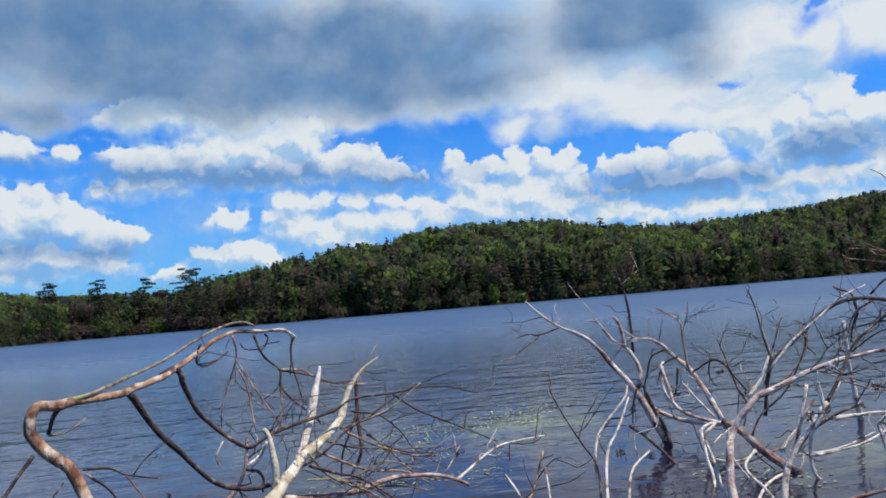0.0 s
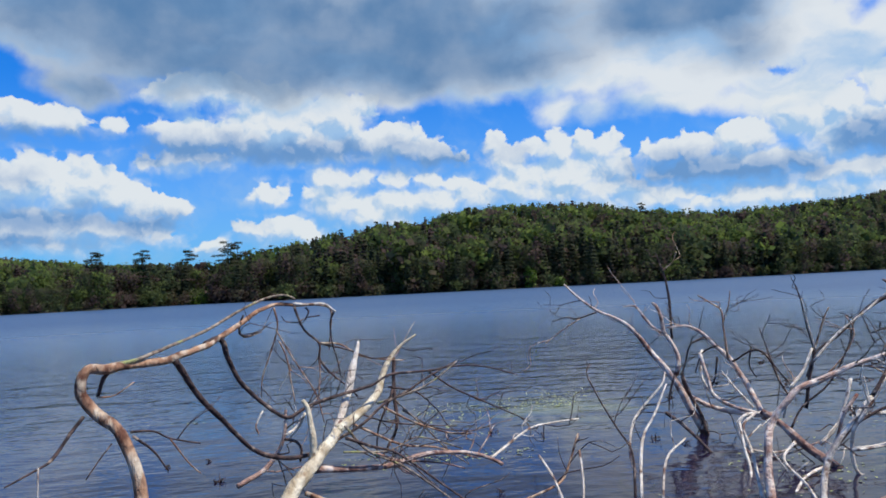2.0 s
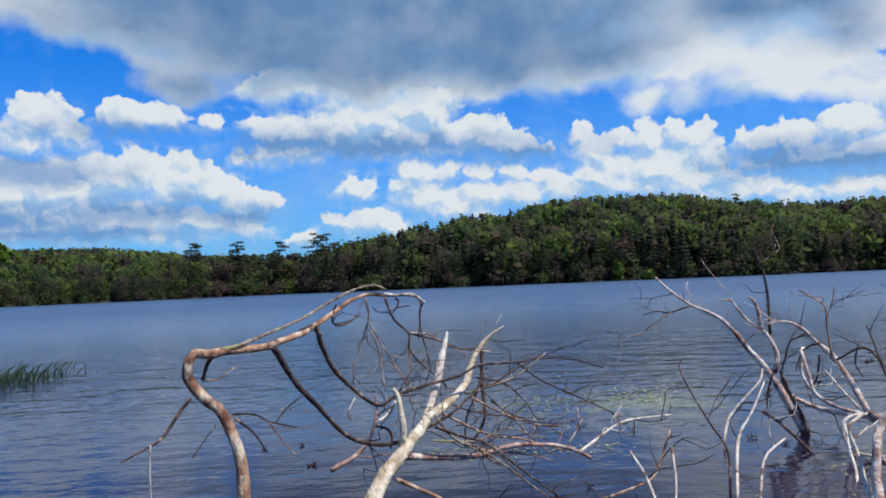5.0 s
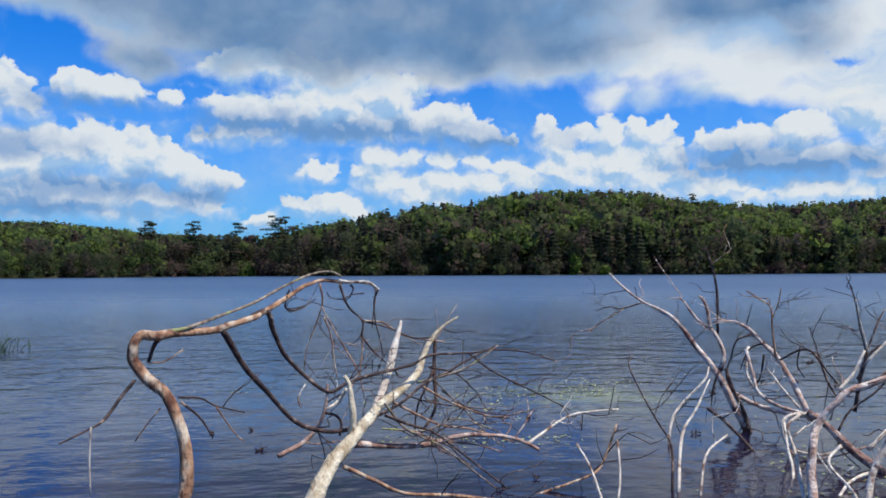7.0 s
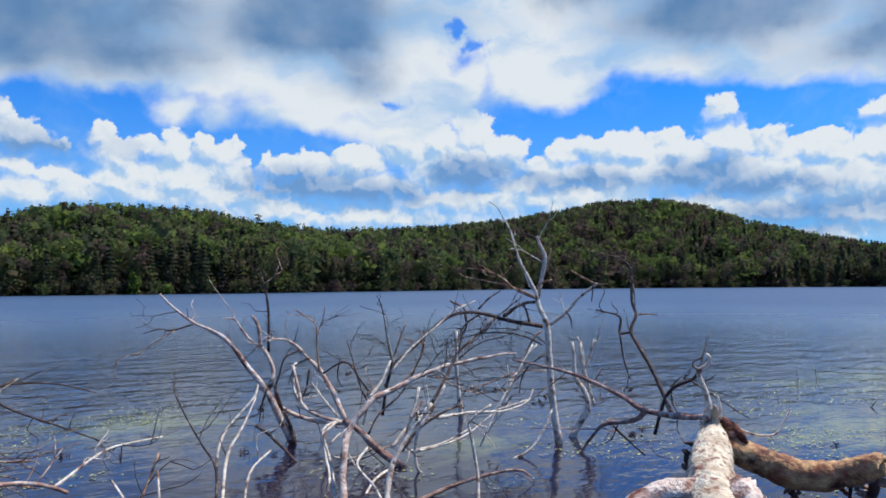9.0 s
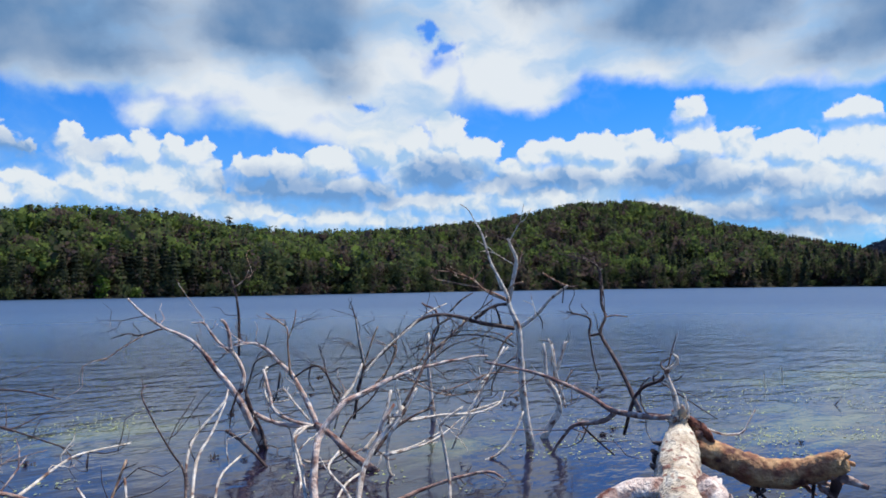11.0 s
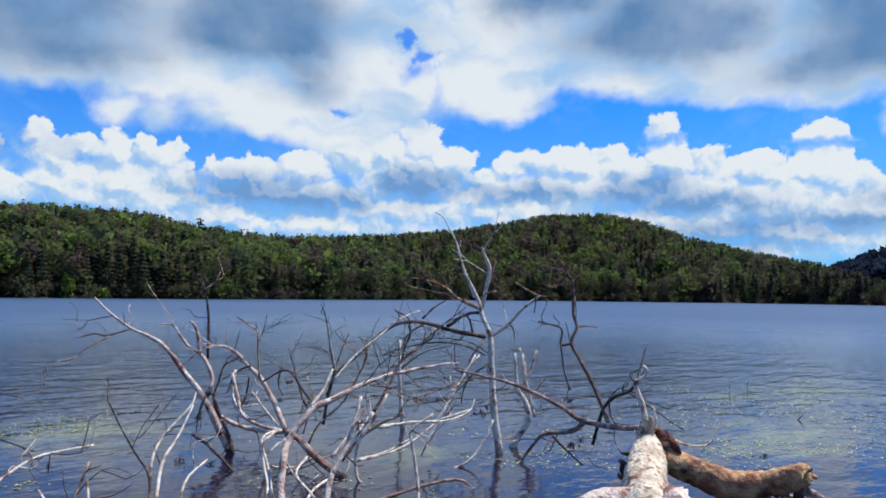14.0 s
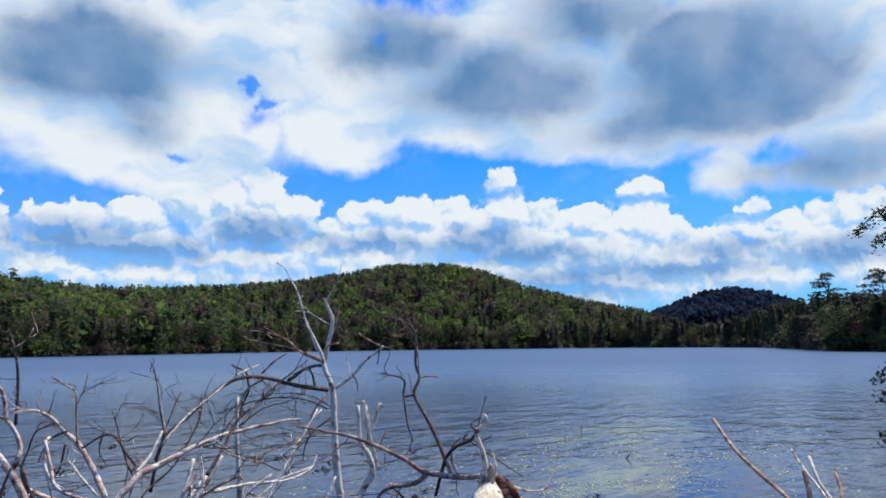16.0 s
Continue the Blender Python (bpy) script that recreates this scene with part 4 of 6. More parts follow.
limb(arched_tree, "twig", [(-1.17, 3.97, 0.86), (-1.10, 4.06, 0.84), (-1.05, 4.14, 0.79), (-0.94, 4.24, 0.74)], (0.006, 0.004, 0.003), twigs=2, material=DARKBARK)
limb(arched_tree, "twig", [(-1.16, 3.97, 0.84), (-1.09, 4.02, 0.76), (-1.04, 4.06, 0.66)], (0.006, 0.005, 0.003), twigs=0, material=DARKBARK)
limb(arched_tree, "twig", [(-1.04, 4.11, 0.79), (-0.98, 4.15, 0.68), (-0.93, 4.19, 0.61)], (0.004, 0.003, 0.003), twigs=0)
limb(arched_tree, "twig", [(-1.24, 3.94, 0.82), (-1.28, 3.90, 0.76), (-1.32, 3.86, 0.69)], (0.004, 0.003, 0.003), twigs=0, material=DARKBARK)
limb(arched_tree, "branch", [(-0.50, 5.17, 0.36), (-0.34, 5.28, 0.33), (-0.16, 5.39, 0.30), (-0.01, 5.49, 0.29), (0.18, 5.58, 0.32), (0.41, 5.67, 0.30), (0.59, 5.72, 0.25), (0.73, 5.78, 0.17)], (0.020, 0.016, 0.012), twigs=11, material=REDBARK)
limb(arched_tree, "branch", [(0.64, 5.74, 0.22), (0.79, 5.87, 0.28), (0.97, 5.99, 0.36), (1.15, 6.10, 0.37), (1.40, 6.20, 0.37)], (0.012, 0.008, 0.006), twigs=7, material=BLEACHED)
limb(arched_tree, "branch", [(-0.95, 5.10, 0.31), (-0.86, 5.16, 0.35), (-0.79, 5.20, 0.39), (-0.72, 5.24, 0.48), (-0.68, 5.25, 0.60), (-0.68, 5.30, 0.71)], (0.016, 0.012, 0.008), twigs=4, material=REDBARK)
limb(arched_tree, "branch", [(-0.69, 5.25, 0.56), (-0.63, 5.31, 0.59), (-0.58, 5.36, 0.67)], (0.010, 0.008, 0.005), twigs=2, material=BLEACHED)
limb(arched_tree, "twig", [(-0.81, 5.08, 0.61), (-0.83, 5.10, 0.66), (-0.79, 5.13, 0.74)], (0.006, 0.005, 0.005), twigs=0, material=BLEACHED)
limb(arched_tree, "branch", [(-0.53, 4.89, 0.30), (-0.35, 4.95, 0.20), (-0.19, 5.01, 0.11), (0.12, 5.15, 0.05), (0.48, 5.27, -0.02), (0.74, 5.38, 0.01), (1.03, 5.47, 0.08), (1.13, 5.55, 0.15), (1.24, 5.62, 0.38)], (0.012, 0.010, 0.007), twigs=7)
limb(arched_tree, "branch", [(-0.31, 5.21, 0.53), (-0.16, 5.31, 0.45), (-0.01, 5.41, 0.38), (0.17, 5.45, 0.24), (0.39, 5.48, 0.06), (0.50, 5.47, -0.02)], (0.009, 0.007, 0.005), twigs=9, material=DARKBARK)
limb(arched_tree, "branch", [(0.01, 6.04, 0.92), (0.00, 5.99, 0.68), (0.01, 5.92, 0.46), (-0.05, 5.86, 0.34), (-0.09, 5.79, 0.29)], (0.015, 0.012, 0.007), twigs=4, material=DARKBARK)
limb(arched_tree, "branch", [(-0.00, 5.99, 0.74), (-0.04, 5.92, 0.63), (-0.12, 5.86, 0.46), (-0.14, 5.79, 0.27)], (0.011, 0.008, 0.005), twigs=4, material=DARKBARK)
limb(arched_tree, "twig", [(-0.09, 5.59, 0.65), (0.11, 5.65, 0.53), (0.34, 5.71, 0.43), (0.52, 5.75, 0.40)], (0.008, 0.006, 0.005), twigs=9)
limb(arched_tree, "twig", [(0.25, 5.78, 0.84), (0.43, 5.86, 0.70), (0.68, 5.94, 0.57), (1.01, 6.08, 0.39)], (0.007, 0.005, 0.004), twigs=9, material=DARKBARK)
limb(arched_tree, "twig", [(-0.04, 5.79, 0.75), (0.15, 5.83, 0.70), (0.28, 5.88, 0.58), (0.34, 5.87, 0.50)], (0.007, 0.005, 0.004), twigs=7, material=DARKBARK)
limb(arched_tree, "twig", [(-0.27, 5.48, 0.56), (0.03, 5.59, 0.39), (0.26, 5.68, 0.34), (0.56, 5.75, 0.23)], (0.008, 0.006, 0.005), twigs=7)
limb(arched_tree, "twig", [(-0.34, 5.38, 0.41), (-0.05, 5.52, 0.37), (0.15, 5.65, 0.42), (0.46, 5.76, 0.30)], (0.006, 0.005, 0.004), twigs=7, material=MOSSY)
limb(arched_tree, "branch", [(-0.65, 5.66, 1.36), (-0.56, 5.71, 1.35), (-0.46, 5.75, 1.35), (-0.38, 5.79, 1.29)], (0.010, 0.008, 0.007), twigs=0, material=BLEACHED)
limb(arched_tree, "twig", [(-0.39, 5.79, 1.30), (-0.42, 5.79, 1.21), (-0.41, 5.79, 1.07), (-0.38, 5.79, 0.95), (-0.36, 5.79, 0.84)], (0.007, 0.005, 0.004), twigs=2, material=DARKBARK)
limb(arched_tree, "twig", [(-0.49, 5.78, 1.27), (-0.58, 5.77, 1.26), (-0.64, 5.76, 1.23)], (0.005, 0.004, 0.004), twigs=0, material=DARKBARK)
limb(arched_tree, "twig", [(-0.58, 5.72, 1.33), (-0.56, 5.72, 1.30), (-0.59, 5.72, 1.24), (-0.63, 5.72, 1.21)], (0.007, 0.005, 0.003), twigs=0, material=DARKBARK)
limb(arched_tree, "twig", [(-0.62, 5.72, 1.23), (-0.71, 5.71, 1.24), (-0.74, 5.70, 1.28)], (0.005, 0.004, 0.003), twigs=0, material=DARKBARK)
limb(arched_tree, "twig", [(-0.74, 5.55, 1.12), (-0.69, 5.52, 1.01), (-0.66, 5.49, 0.83), (-0.64, 5.46, 0.73)], (0.005, 0.004, 0.003), twigs=2)
limb(arched_tree, "twig", [(-0.51, 5.78, 1.08), (-0.31, 5.83, 1.02), (-0.15, 5.86, 0.95), (-0.01, 5.90, 0.95)], (0.007, 0.005, 0.004), twigs=2, material=DARKBARK)
limb(arched_tree, "twig", [(-0.51, 5.78, 0.99), (-0.50, 5.75, 0.88), (-0.51, 5.71, 0.72), (-0.48, 5.68, 0.55)], (0.005, 0.004, 0.003), twigs=2)
limb(arched_tree, "twig", [(-0.92, 5.22, 1.27), (-0.94, 5.26, 1.20), (-0.90, 5.32, 1.18), (-0.84, 5.38, 1.20), (-0.77, 5.44, 1.25)], (0.006, 0.005, 0.003), twigs=2, material=DARKBARK)
stick([(0.91, 5.36, 0.31), (0.96, 5.16, 0.20), (1.01, 4.96, -0.02)], (0.008, 0.008, 0.009), twigs=2, material=BLEACHED)
stick([(1.14, 5.22, 0.36), (1.12, 5.09, 0.17), (1.06, 4.96, -0.02)], (0.007, 0.007, 0.008), twigs=0, material=BLEACHED)

drowned_bush = thing("drowned_dead_bush", "tangled bare grey dead bush rising from shallow water", "dead bush")
limb(drowned_bush, "branch", [(2.78, 7.08, -0.02), (2.65, 7.13, 0.26), (2.54, 7.18, 0.50), (2.41, 7.27, 0.70), (2.26, 7.37, 0.94), (2.14, 7.46, 1.04), (1.99, 7.55, 1.12), (1.86, 7.63, 1.23), (1.72, 7.72, 1.39)], (0.038, 0.019, 0.008), twigs=11, material=PINKWOOD)
limb(drowned_bush, "branch", [(2.11, 8.00, 1.09), (1.91, 8.05, 1.03), (1.81, 8.07, 1.05), (1.66, 8.10, 1.01)], (0.010, 0.007, 0.004), twigs=4, material=DARKBARK)
limb(drowned_bush, "twig", [(1.94, 8.04, 1.03), (1.76, 8.03, 0.93), (1.57, 8.02, 0.80)], (0.006, 0.004, 0.004), twigs=2)
limb(drowned_bush, "branch", [(2.70, 7.60, 0.43), (2.73, 7.53, 0.52), (2.75, 7.55, 0.65), (2.68, 7.60, 0.83), (2.57, 7.67, 0.93), (2.49, 7.72, 1.04), (2.43, 7.77, 1.14), (2.33, 7.83, 1.14)], (0.024, 0.016, 0.006), twigs=7, material=PINKWOOD)
limb(drowned_bush, "branch", [(2.65, 7.61, 0.86), (2.63, 7.62, 1.03), (2.60, 7.63, 1.13), (2.56, 7.65, 1.17)], (0.020, 0.016, 0.012), twigs=0, material=REDBARK)
limb(drowned_bush, "branch", [(2.79, 7.77, 0.80), (2.79, 7.78, 1.14), (2.77, 7.78, 1.36), (2.73, 7.80, 1.53), (2.69, 7.81, 1.66)], (0.014, 0.011, 0.006), twigs=4, material=DARKBARK)
limb(drowned_bush, "twig", [(2.74, 7.79, 1.48), (2.83, 7.76, 1.55), (2.88, 7.74, 1.66)], (0.008, 0.006, 0.004), twigs=2)
limb(drowned_bush, "branch", [(3.20, 6.83, 0.15), (3.20, 6.94, 0.26), (3.16, 7.07, 0.45), (3.07, 7.16, 0.65), (2.98, 7.25, 0.77), (2.90, 7.32, 0.88), (2.80, 7.40, 0.94), (2.64, 7.51, 0.93)], (0.028, 0.020, 0.008), twigs=11, material=PINKWOOD)
limb(drowned_bush, "branch", [(2.79, 7.51, 0.29), (2.94, 7.29, 0.19), (3.07, 7.06, 0.17), (3.21, 6.83, 0.18)], (0.020, 0.020, 0.021), twigs=7, material=PINKWOOD)
limb(drowned_bush, "branch", [(2.82, 6.14, 0.35), (2.94, 6.03, 0.24), (3.06, 5.92, 0.09), (3.16, 5.71, -0.02)], (0.023, 0.031, 0.032), twigs=2, material=REDBARK)
limb(drowned_bush, "branch", [(2.18, 4.84, -0.02), (2.24, 4.99, 0.22), (2.29, 5.05, 0.38), (2.35, 5.11, 0.47), (2.46, 5.10, 0.61), (2.55, 5.10, 0.68), (2.72, 5.09, 0.74), (2.93, 5.06, 0.82), (3.09, 5.01, 0.87), (3.29, 4.94, 0.91), (3.46, 4.88, 0.94), (3.61, 4.86, 0.94)], (0.026, 0.019, 0.006), twigs=13, material=PINKWOOD)
limb(drowned_bush, "branch", [(2.39, 4.67, -0.02), (2.49, 4.81, 0.21), (2.60, 4.84, 0.39), (2.74, 4.85, 0.53), (2.86, 4.87, 0.64)], (0.020, 0.016, 0.013), twigs=4, material=BLEACHED)
limb(drowned_bush, "branch", [(2.86, 4.87, 0.64), (3.02, 4.91, 0.82), (3.15, 4.98, 0.95), (3.33, 4.98, 1.08), (3.53, 4.97, 1.22), (3.74, 4.94, 1.36)], (0.013, 0.008, 0.004), twigs=14, material=DARKBARK)
limb(drowned_bush, "branch", [(3.29, 6.33, 0.31), (3.34, 6.33, 0.56), (3.39, 6.33, 0.76), (3.37, 6.36, 0.95), (3.35, 6.39, 1.16), (3.33, 6.43, 1.30)], (0.016, 0.010, 0.005), twigs=9, material=DARKBARK)
limb(drowned_bush, "twig", [(3.39, 6.34, 0.74), (3.47, 6.32, 0.98), (3.53, 6.31, 1.11)], (0.009, 0.007, 0.004), twigs=4)
limb(drowned_bush, "branch", [(3.39, 5.49, 0.66), (3.29, 5.50, 0.49), (3.17, 5.52, 0.33), (3.14, 5.54, 0.16), (3.16, 5.52, 0.01), (3.25, 5.47, -0.02)], (0.013, 0.014, 0.011), twigs=2, material=BLEACHED)
limb(drowned_bush, "branch", [(2.84, 4.31, -0.02), (2.93, 4.44, 0.25), (2.91, 4.48, 0.48), (2.92, 4.50, 0.57), (3.05, 4.44, 0.67)], (0.011, 0.010, 0.007), twigs=2, material=BLEACHED)
limb(drowned_bush, "branch", [(3.74, 5.61, -0.02), (4.03, 5.48, -0.02), (4.22, 5.41, 0.07), (4.35, 5.39, 0.22), (4.45, 5.40, 0.37)], (0.012, 0.011, 0.007), twigs=2, material=BLEACHED)
limb(drowned_bush, "branch", [(2.68, 4.89, -0.02), (3.04, 4.88, 0.05), (3.25, 4.76, 0.12), (3.44, 4.65, 0.15), (3.53, 4.61, 0.10)], (0.014, 0.011, 0.007), twigs=4, material=REDBARK)
limb(drowned_bush, "branch", [(3.36, 5.83, 0.33), (3.65, 5.76, 0.36), (3.94, 5.67, 0.36), (4.16, 5.63, 0.40), (4.35, 5.60, 0.44)], (0.010, 0.009, 0.007), twigs=4, material=BLEACHED)
limb(drowned_bush, "branch", [(4.13, 5.90, 0.14), (4.29, 5.87, 0.37), (4.45, 5.82, 0.72), (4.61, 5.77, 0.90)], (0.011, 0.009, 0.007), twigs=2, material=BLEACHED)
limb(drowned_bush, "branch", [(3.15, 5.72, 0.12), (3.51, 5.73, 0.14), (3.82, 5.76, 0.22)], (0.008, 0.007, 0.005), twigs=2, material=BLEACHED)
limb(drowned_bush, "branch", [(1.53, 5.37, -0.02), (1.58, 5.52, 0.24), (1.52, 5.62, 0.39), (1.45, 5.72, 0.55), (1.38, 5.82, 0.75), (1.43, 5.90, 0.81)], (0.009, 0.006, 0.004), twigs=4, material=DARKBARK)
limb(drowned_bush, "branch", [(1.92, 6.63, -0.02), (1.98, 6.74, 0.14), (2.09, 6.84, 0.27), (2.32, 6.89, 0.48), (2.40, 6.99, 0.58)], (0.012, 0.011, 0.007), twigs=4, material=BLEACHED)
limb(drowned_bush, "branch", [(1.56, 5.34, -0.02), (1.69, 5.64, 0.29), (1.83, 5.76, 0.44), (1.98, 5.88, 0.64)], (0.012, 0.009, 0.005), twigs=2, material=BLEACHED)
limb(drowned_bush, "branch", [(2.33, 6.84, 0.25), (2.40, 6.62, 0.17), (2.52, 6.37, -0.02)], (0.014, 0.014, 0.012), twigs=2, material=DARKBARK)
limb(drowned_bush, "branch", [(1.67, 5.25, -0.02), (1.79, 5.47, 0.20), (2.01, 5.66, 0.29)], (0.008, 0.008, 0.006), twigs=2, material=BLEACHED)
limb(drowned_bush, "twig", [(3.05, 7.13, 0.65), (3.04, 7.16, 0.92), (3.04, 7.18, 1.08), (2.98, 7.24, 1.15), (2.88, 7.31, 1.23)], (0.010, 0.008, 0.006), twigs=4)
limb(drowned_bush, "twig", [(3.05, 7.18, 0.98), (3.11, 7.18, 1.12), (3.14, 7.19, 1.26)], (0.008, 0.006, 0.004), twigs=4)
limb(drowned_bush, "branch", [(3.08, 7.11, 0.62), (3.23, 6.98, 0.73), (3.31, 6.89, 0.65), (3.35, 6.81, 0.46), (3.39, 6.74, 0.34)], (0.010, 0.010, 0.008), twigs=7, material=DARKBARK)
limb(drowned_bush, "branch", [(2.15, 4.87, -0.02), (2.24, 5.16, 0.26), (2.25, 5.29, 0.42), (2.37, 5.36, 0.49)], (0.010, 0.009, 0.009), twigs=2, material=BLEACHED)
limb(drowned_bush, "branch", [(2.93, 7.40, 0.71), (2.88, 7.35, 0.50), (2.92, 7.25, 0.34), (3.06, 7.12, 0.21)], (0.014, 0.014, 0.015), twigs=4, material=BLEACHED)
limb(drowned_bush, "branch", [(2.63, 7.19, 0.54), (2.68, 7.13, 0.33), (2.74, 7.08, 0.18), (2.77, 7.03, -0.02)], (0.013, 0.016, 0.017), twigs=4, material=DARKBARK)
limb(drowned_bush, "branch", [(2.51, 5.14, 0.34), (2.37, 5.03, 0.26), (2.40, 4.84, 0.15), (2.41, 4.65, -0.02)], (0.008, 0.008, 0.008), twigs=2, material=BLEACHED)
limb(drowned_bush, "branch", [(3.47, 6.00, 0.58), (3.39, 5.97, 0.40), (3.29, 5.95, 0.23), (3.16, 5.95, 0.11)], (0.012, 0.012, 0.013), twigs=4, material=BLEACHED)
limb(drowned_bush, "twig", [(2.98, 7.16, 0.77), (2.87, 7.26, 0.70), (2.82, 7.33, 0.51)], (0.010, 0.008, 0.004), twigs=4, material=DARKBARK)
limb(drowned_bush, "twig", [(3.14, 6.41, 0.23), (3.21, 6.43, 0.41), (3.29, 6.45, 0.55)], (0.009, 0.007, 0.005), twigs=4)
limb(drowned_bush, "branch", [(3.09, 6.21, 0.19), (3.22, 6.26, 0.34), (3.44, 6.24, 0.51), (3.63, 6.25, 0.79), (3.73, 6.31, 0.99)], (0.009, 0.007, 0.005), twigs=7, material=DARKBARK)
limb(drowned_bush, "branch", [(3.08, 6.78, 0.26), (2.98, 6.87, 0.41), (2.90, 6.94, 0.54), (2.82, 7.01, 0.49)], (0.011, 0.008, 0.006), twigs=7, material=BLEACHED)
limb(drowned_bush, "branch", [(3.08, 5.64, 0.15), (3.25, 5.66, 0.30), (3.46, 5.64, 0.41), (3.65, 5.63, 0.46)], (0.014, 0.011, 0.008), twigs=4, material=DARKBARK)
limb(drowned_bush, "twig", [(3.19, 6.39, 0.52), (3.13, 6.49, 0.66), (3.12, 6.58, 0.81), (3.11, 6.65, 0.95)], (0.007, 0.005, 0.004), twigs=7, material=DARKBARK)
limb(drowned_bush, "twig", [(3.42, 6.26, 0.56), (3.57, 6.25, 0.70), (3.69, 6.25, 0.89), (3.68, 6.33, 1.04)], (0.007, 0.005, 0.004), twigs=7)
limb(drowned_bush, "twig", [(4.04, 6.22, 0.77), (4.23, 6.12, 0.92), (4.46, 5.98, 0.99), (4.61, 5.91, 1.12)], (0.007, 0.005, 0.004), twigs=7, material=DARKBARK)
limb(drowned_bush, "twig", [(3.70, 6.09, 0.65), (3.92, 6.06, 0.53), (4.15, 6.02, 0.47), (4.41, 5.94, 0.50)], (0.007, 0.005, 0.004), twigs=7)
limb(drowned_bush, "branch", [(2.66, 5.80, 0.20), (2.73, 5.77, 0.07), (2.80, 5.73, -0.02), (2.90, 5.68, 0.06)], (0.008, 0.006, 0.005), twigs=2, material=BLEACHED)
limb(drowned_bush, "branch", [(2.73, 6.34, 0.20), (2.73, 6.28, 0.07), (2.79, 6.20, -0.02), (2.95, 6.06, 0.03), (3.13, 5.91, 0.14)], (0.010, 0.008, 0.007), twigs=2, material=REDBARK)
limb(drowned_bush, "branch", [(2.71, 7.27, 0.31), (2.68, 7.31, 0.47), (2.73, 7.32, 0.62), (2.79, 7.32, 0.78), (2.94, 7.28, 0.85)], (0.010, 0.008, 0.006), twigs=4, material=DARKBARK)

standing_snag = thing("standing_snag", "thin bleached dead sapling standing upright in the lake", "dead tree")
limb(standing_snag, "trunk", [(4.77, 5.66, -0.02), (4.73, 5.70, 0.42), (4.73, 5.73, 0.75), (4.73, 5.76, 1.07), (4.69, 5.82, 1.25), (4.68, 5.86, 1.39), (4.63, 5.92, 1.55), (4.59, 5.99, 1.71), (4.54, 6.05, 1.98), (4.50, 6.10, 2.09), (4.46, 6.15, 2.20), (4.41, 6.21, 2.26)], (0.038, 0.028, 0.022, 0.012, 0.007, 0.004), twigs=3, material=BLEACHED)
limb(standing_snag, "branch", [(5.00, 6.20, 1.31), (5.01, 6.15, 1.49), (5.03, 6.11, 1.72), (4.98, 6.13, 1.86), (4.95, 6.14, 1.94)], (0.024, 0.018, 0.012), twigs=4, material=BLEACHED)
limb(standing_snag, "twig", [(5.02, 6.14, 1.51), (5.07, 6.10, 1.71), (5.09, 6.08, 1.82)], (0.011, 0.008, 0.005), twigs=2)
limb(standing_snag, "branch", [(5.00, 6.23, 1.32), (4.86, 6.38, 1.41), (4.77, 6.48, 1.53), (4.63, 6.63, 1.61), (4.51, 6.74, 1.63)], (0.013, 0.009, 0.005), twigs=7)
limb(standing_snag, "twig", [(4.77, 6.48, 1.52), (4.80, 6.43, 1.59), (4.82, 6.38, 1.65)], (0.008, 0.007, 0.005), twigs=0)
limb(standing_snag, "branch", [(5.01, 6.22, 1.28), (4.89, 6.32, 1.26), (4.79, 6.40, 1.16), (4.71, 6.47, 1.09)], (0.016, 0.011, 0.008), twigs=4, material=DARKBARK)
limb(standing_snag, "branch", [(5.06, 6.11, 1.05), (5.12, 5.94, 1.16), (5.17, 5.78, 1.33), (5.23, 5.60, 1.46)], (0.021, 0.016, 0.013), twigs=2, material=BLEACHED)
limb(standing_snag, "twig", [(5.22, 5.61, 1.46), (5.16, 5.67, 1.50), (5.07, 5.76, 1.57)], (0.010, 0.008, 0.005), twigs=2)
limb(standing_snag, "branch", [(5.01, 6.14, 1.04), (4.69, 6.26, 1.10), (4.40, 6.33, 1.18), (4.14, 6.39, 1.18), (3.90, 6.43, 1.05), (3.67, 6.46, 0.85), (3.48, 6.45, 0.74), (3.36, 6.41, 0.55)], (0.021, 0.013, 0.007), twigs=15, material=DARKBARK)
limb(standing_snag, "twig", [(4.40, 6.33, 1.18), (4.22, 6.37, 1.07), (4.12, 6.37, 0.88), (3.99, 6.38, 0.71)], (0.010, 0.007, 0.005), twigs=7)
limb(standing_snag, "twig", [(5.04, 6.10, 0.86), (4.84, 6.18, 0.99), (4.57, 6.29, 1.03), (4.22, 6.46, 1.01)], (0.007, 0.005, 0.003), twigs=9, material=DARKBARK)
limb(standing_snag, "twig", [(5.04, 6.06, 0.60), (4.75, 6.18, 0.61), (4.47, 6.27, 0.52), (4.20, 6.35, 0.44)], (0.008, 0.006, 0.005), twigs=9)
limb(standing_snag, "branch", [(4.99, 6.24, 1.34), (4.83, 6.42, 1.44), (4.64, 6.60, 1.50), (4.47, 6.77, 1.55)], (0.011, 0.007, 0.005), twigs=2)
limb(standing_snag, "twig", [(4.96, 6.20, 1.38), (4.99, 6.13, 1.47), (5.06, 6.04, 1.50)], (0.013, 0.010, 0.008), twigs=0)
limb(standing_snag, "twig", [(4.96, 6.26, 1.43), (4.94, 6.28, 1.52), (4.92, 6.30, 1.58)], (0.013, 0.011, 0.008), twigs=0, material=BLEACHED)
limb(standing_snag, "twig", [(4.37, 6.35, 1.22), (4.49, 6.32, 1.33), (4.61, 6.29, 1.40)], (0.010, 0.008, 0.005), twigs=0, material=DARKBARK)
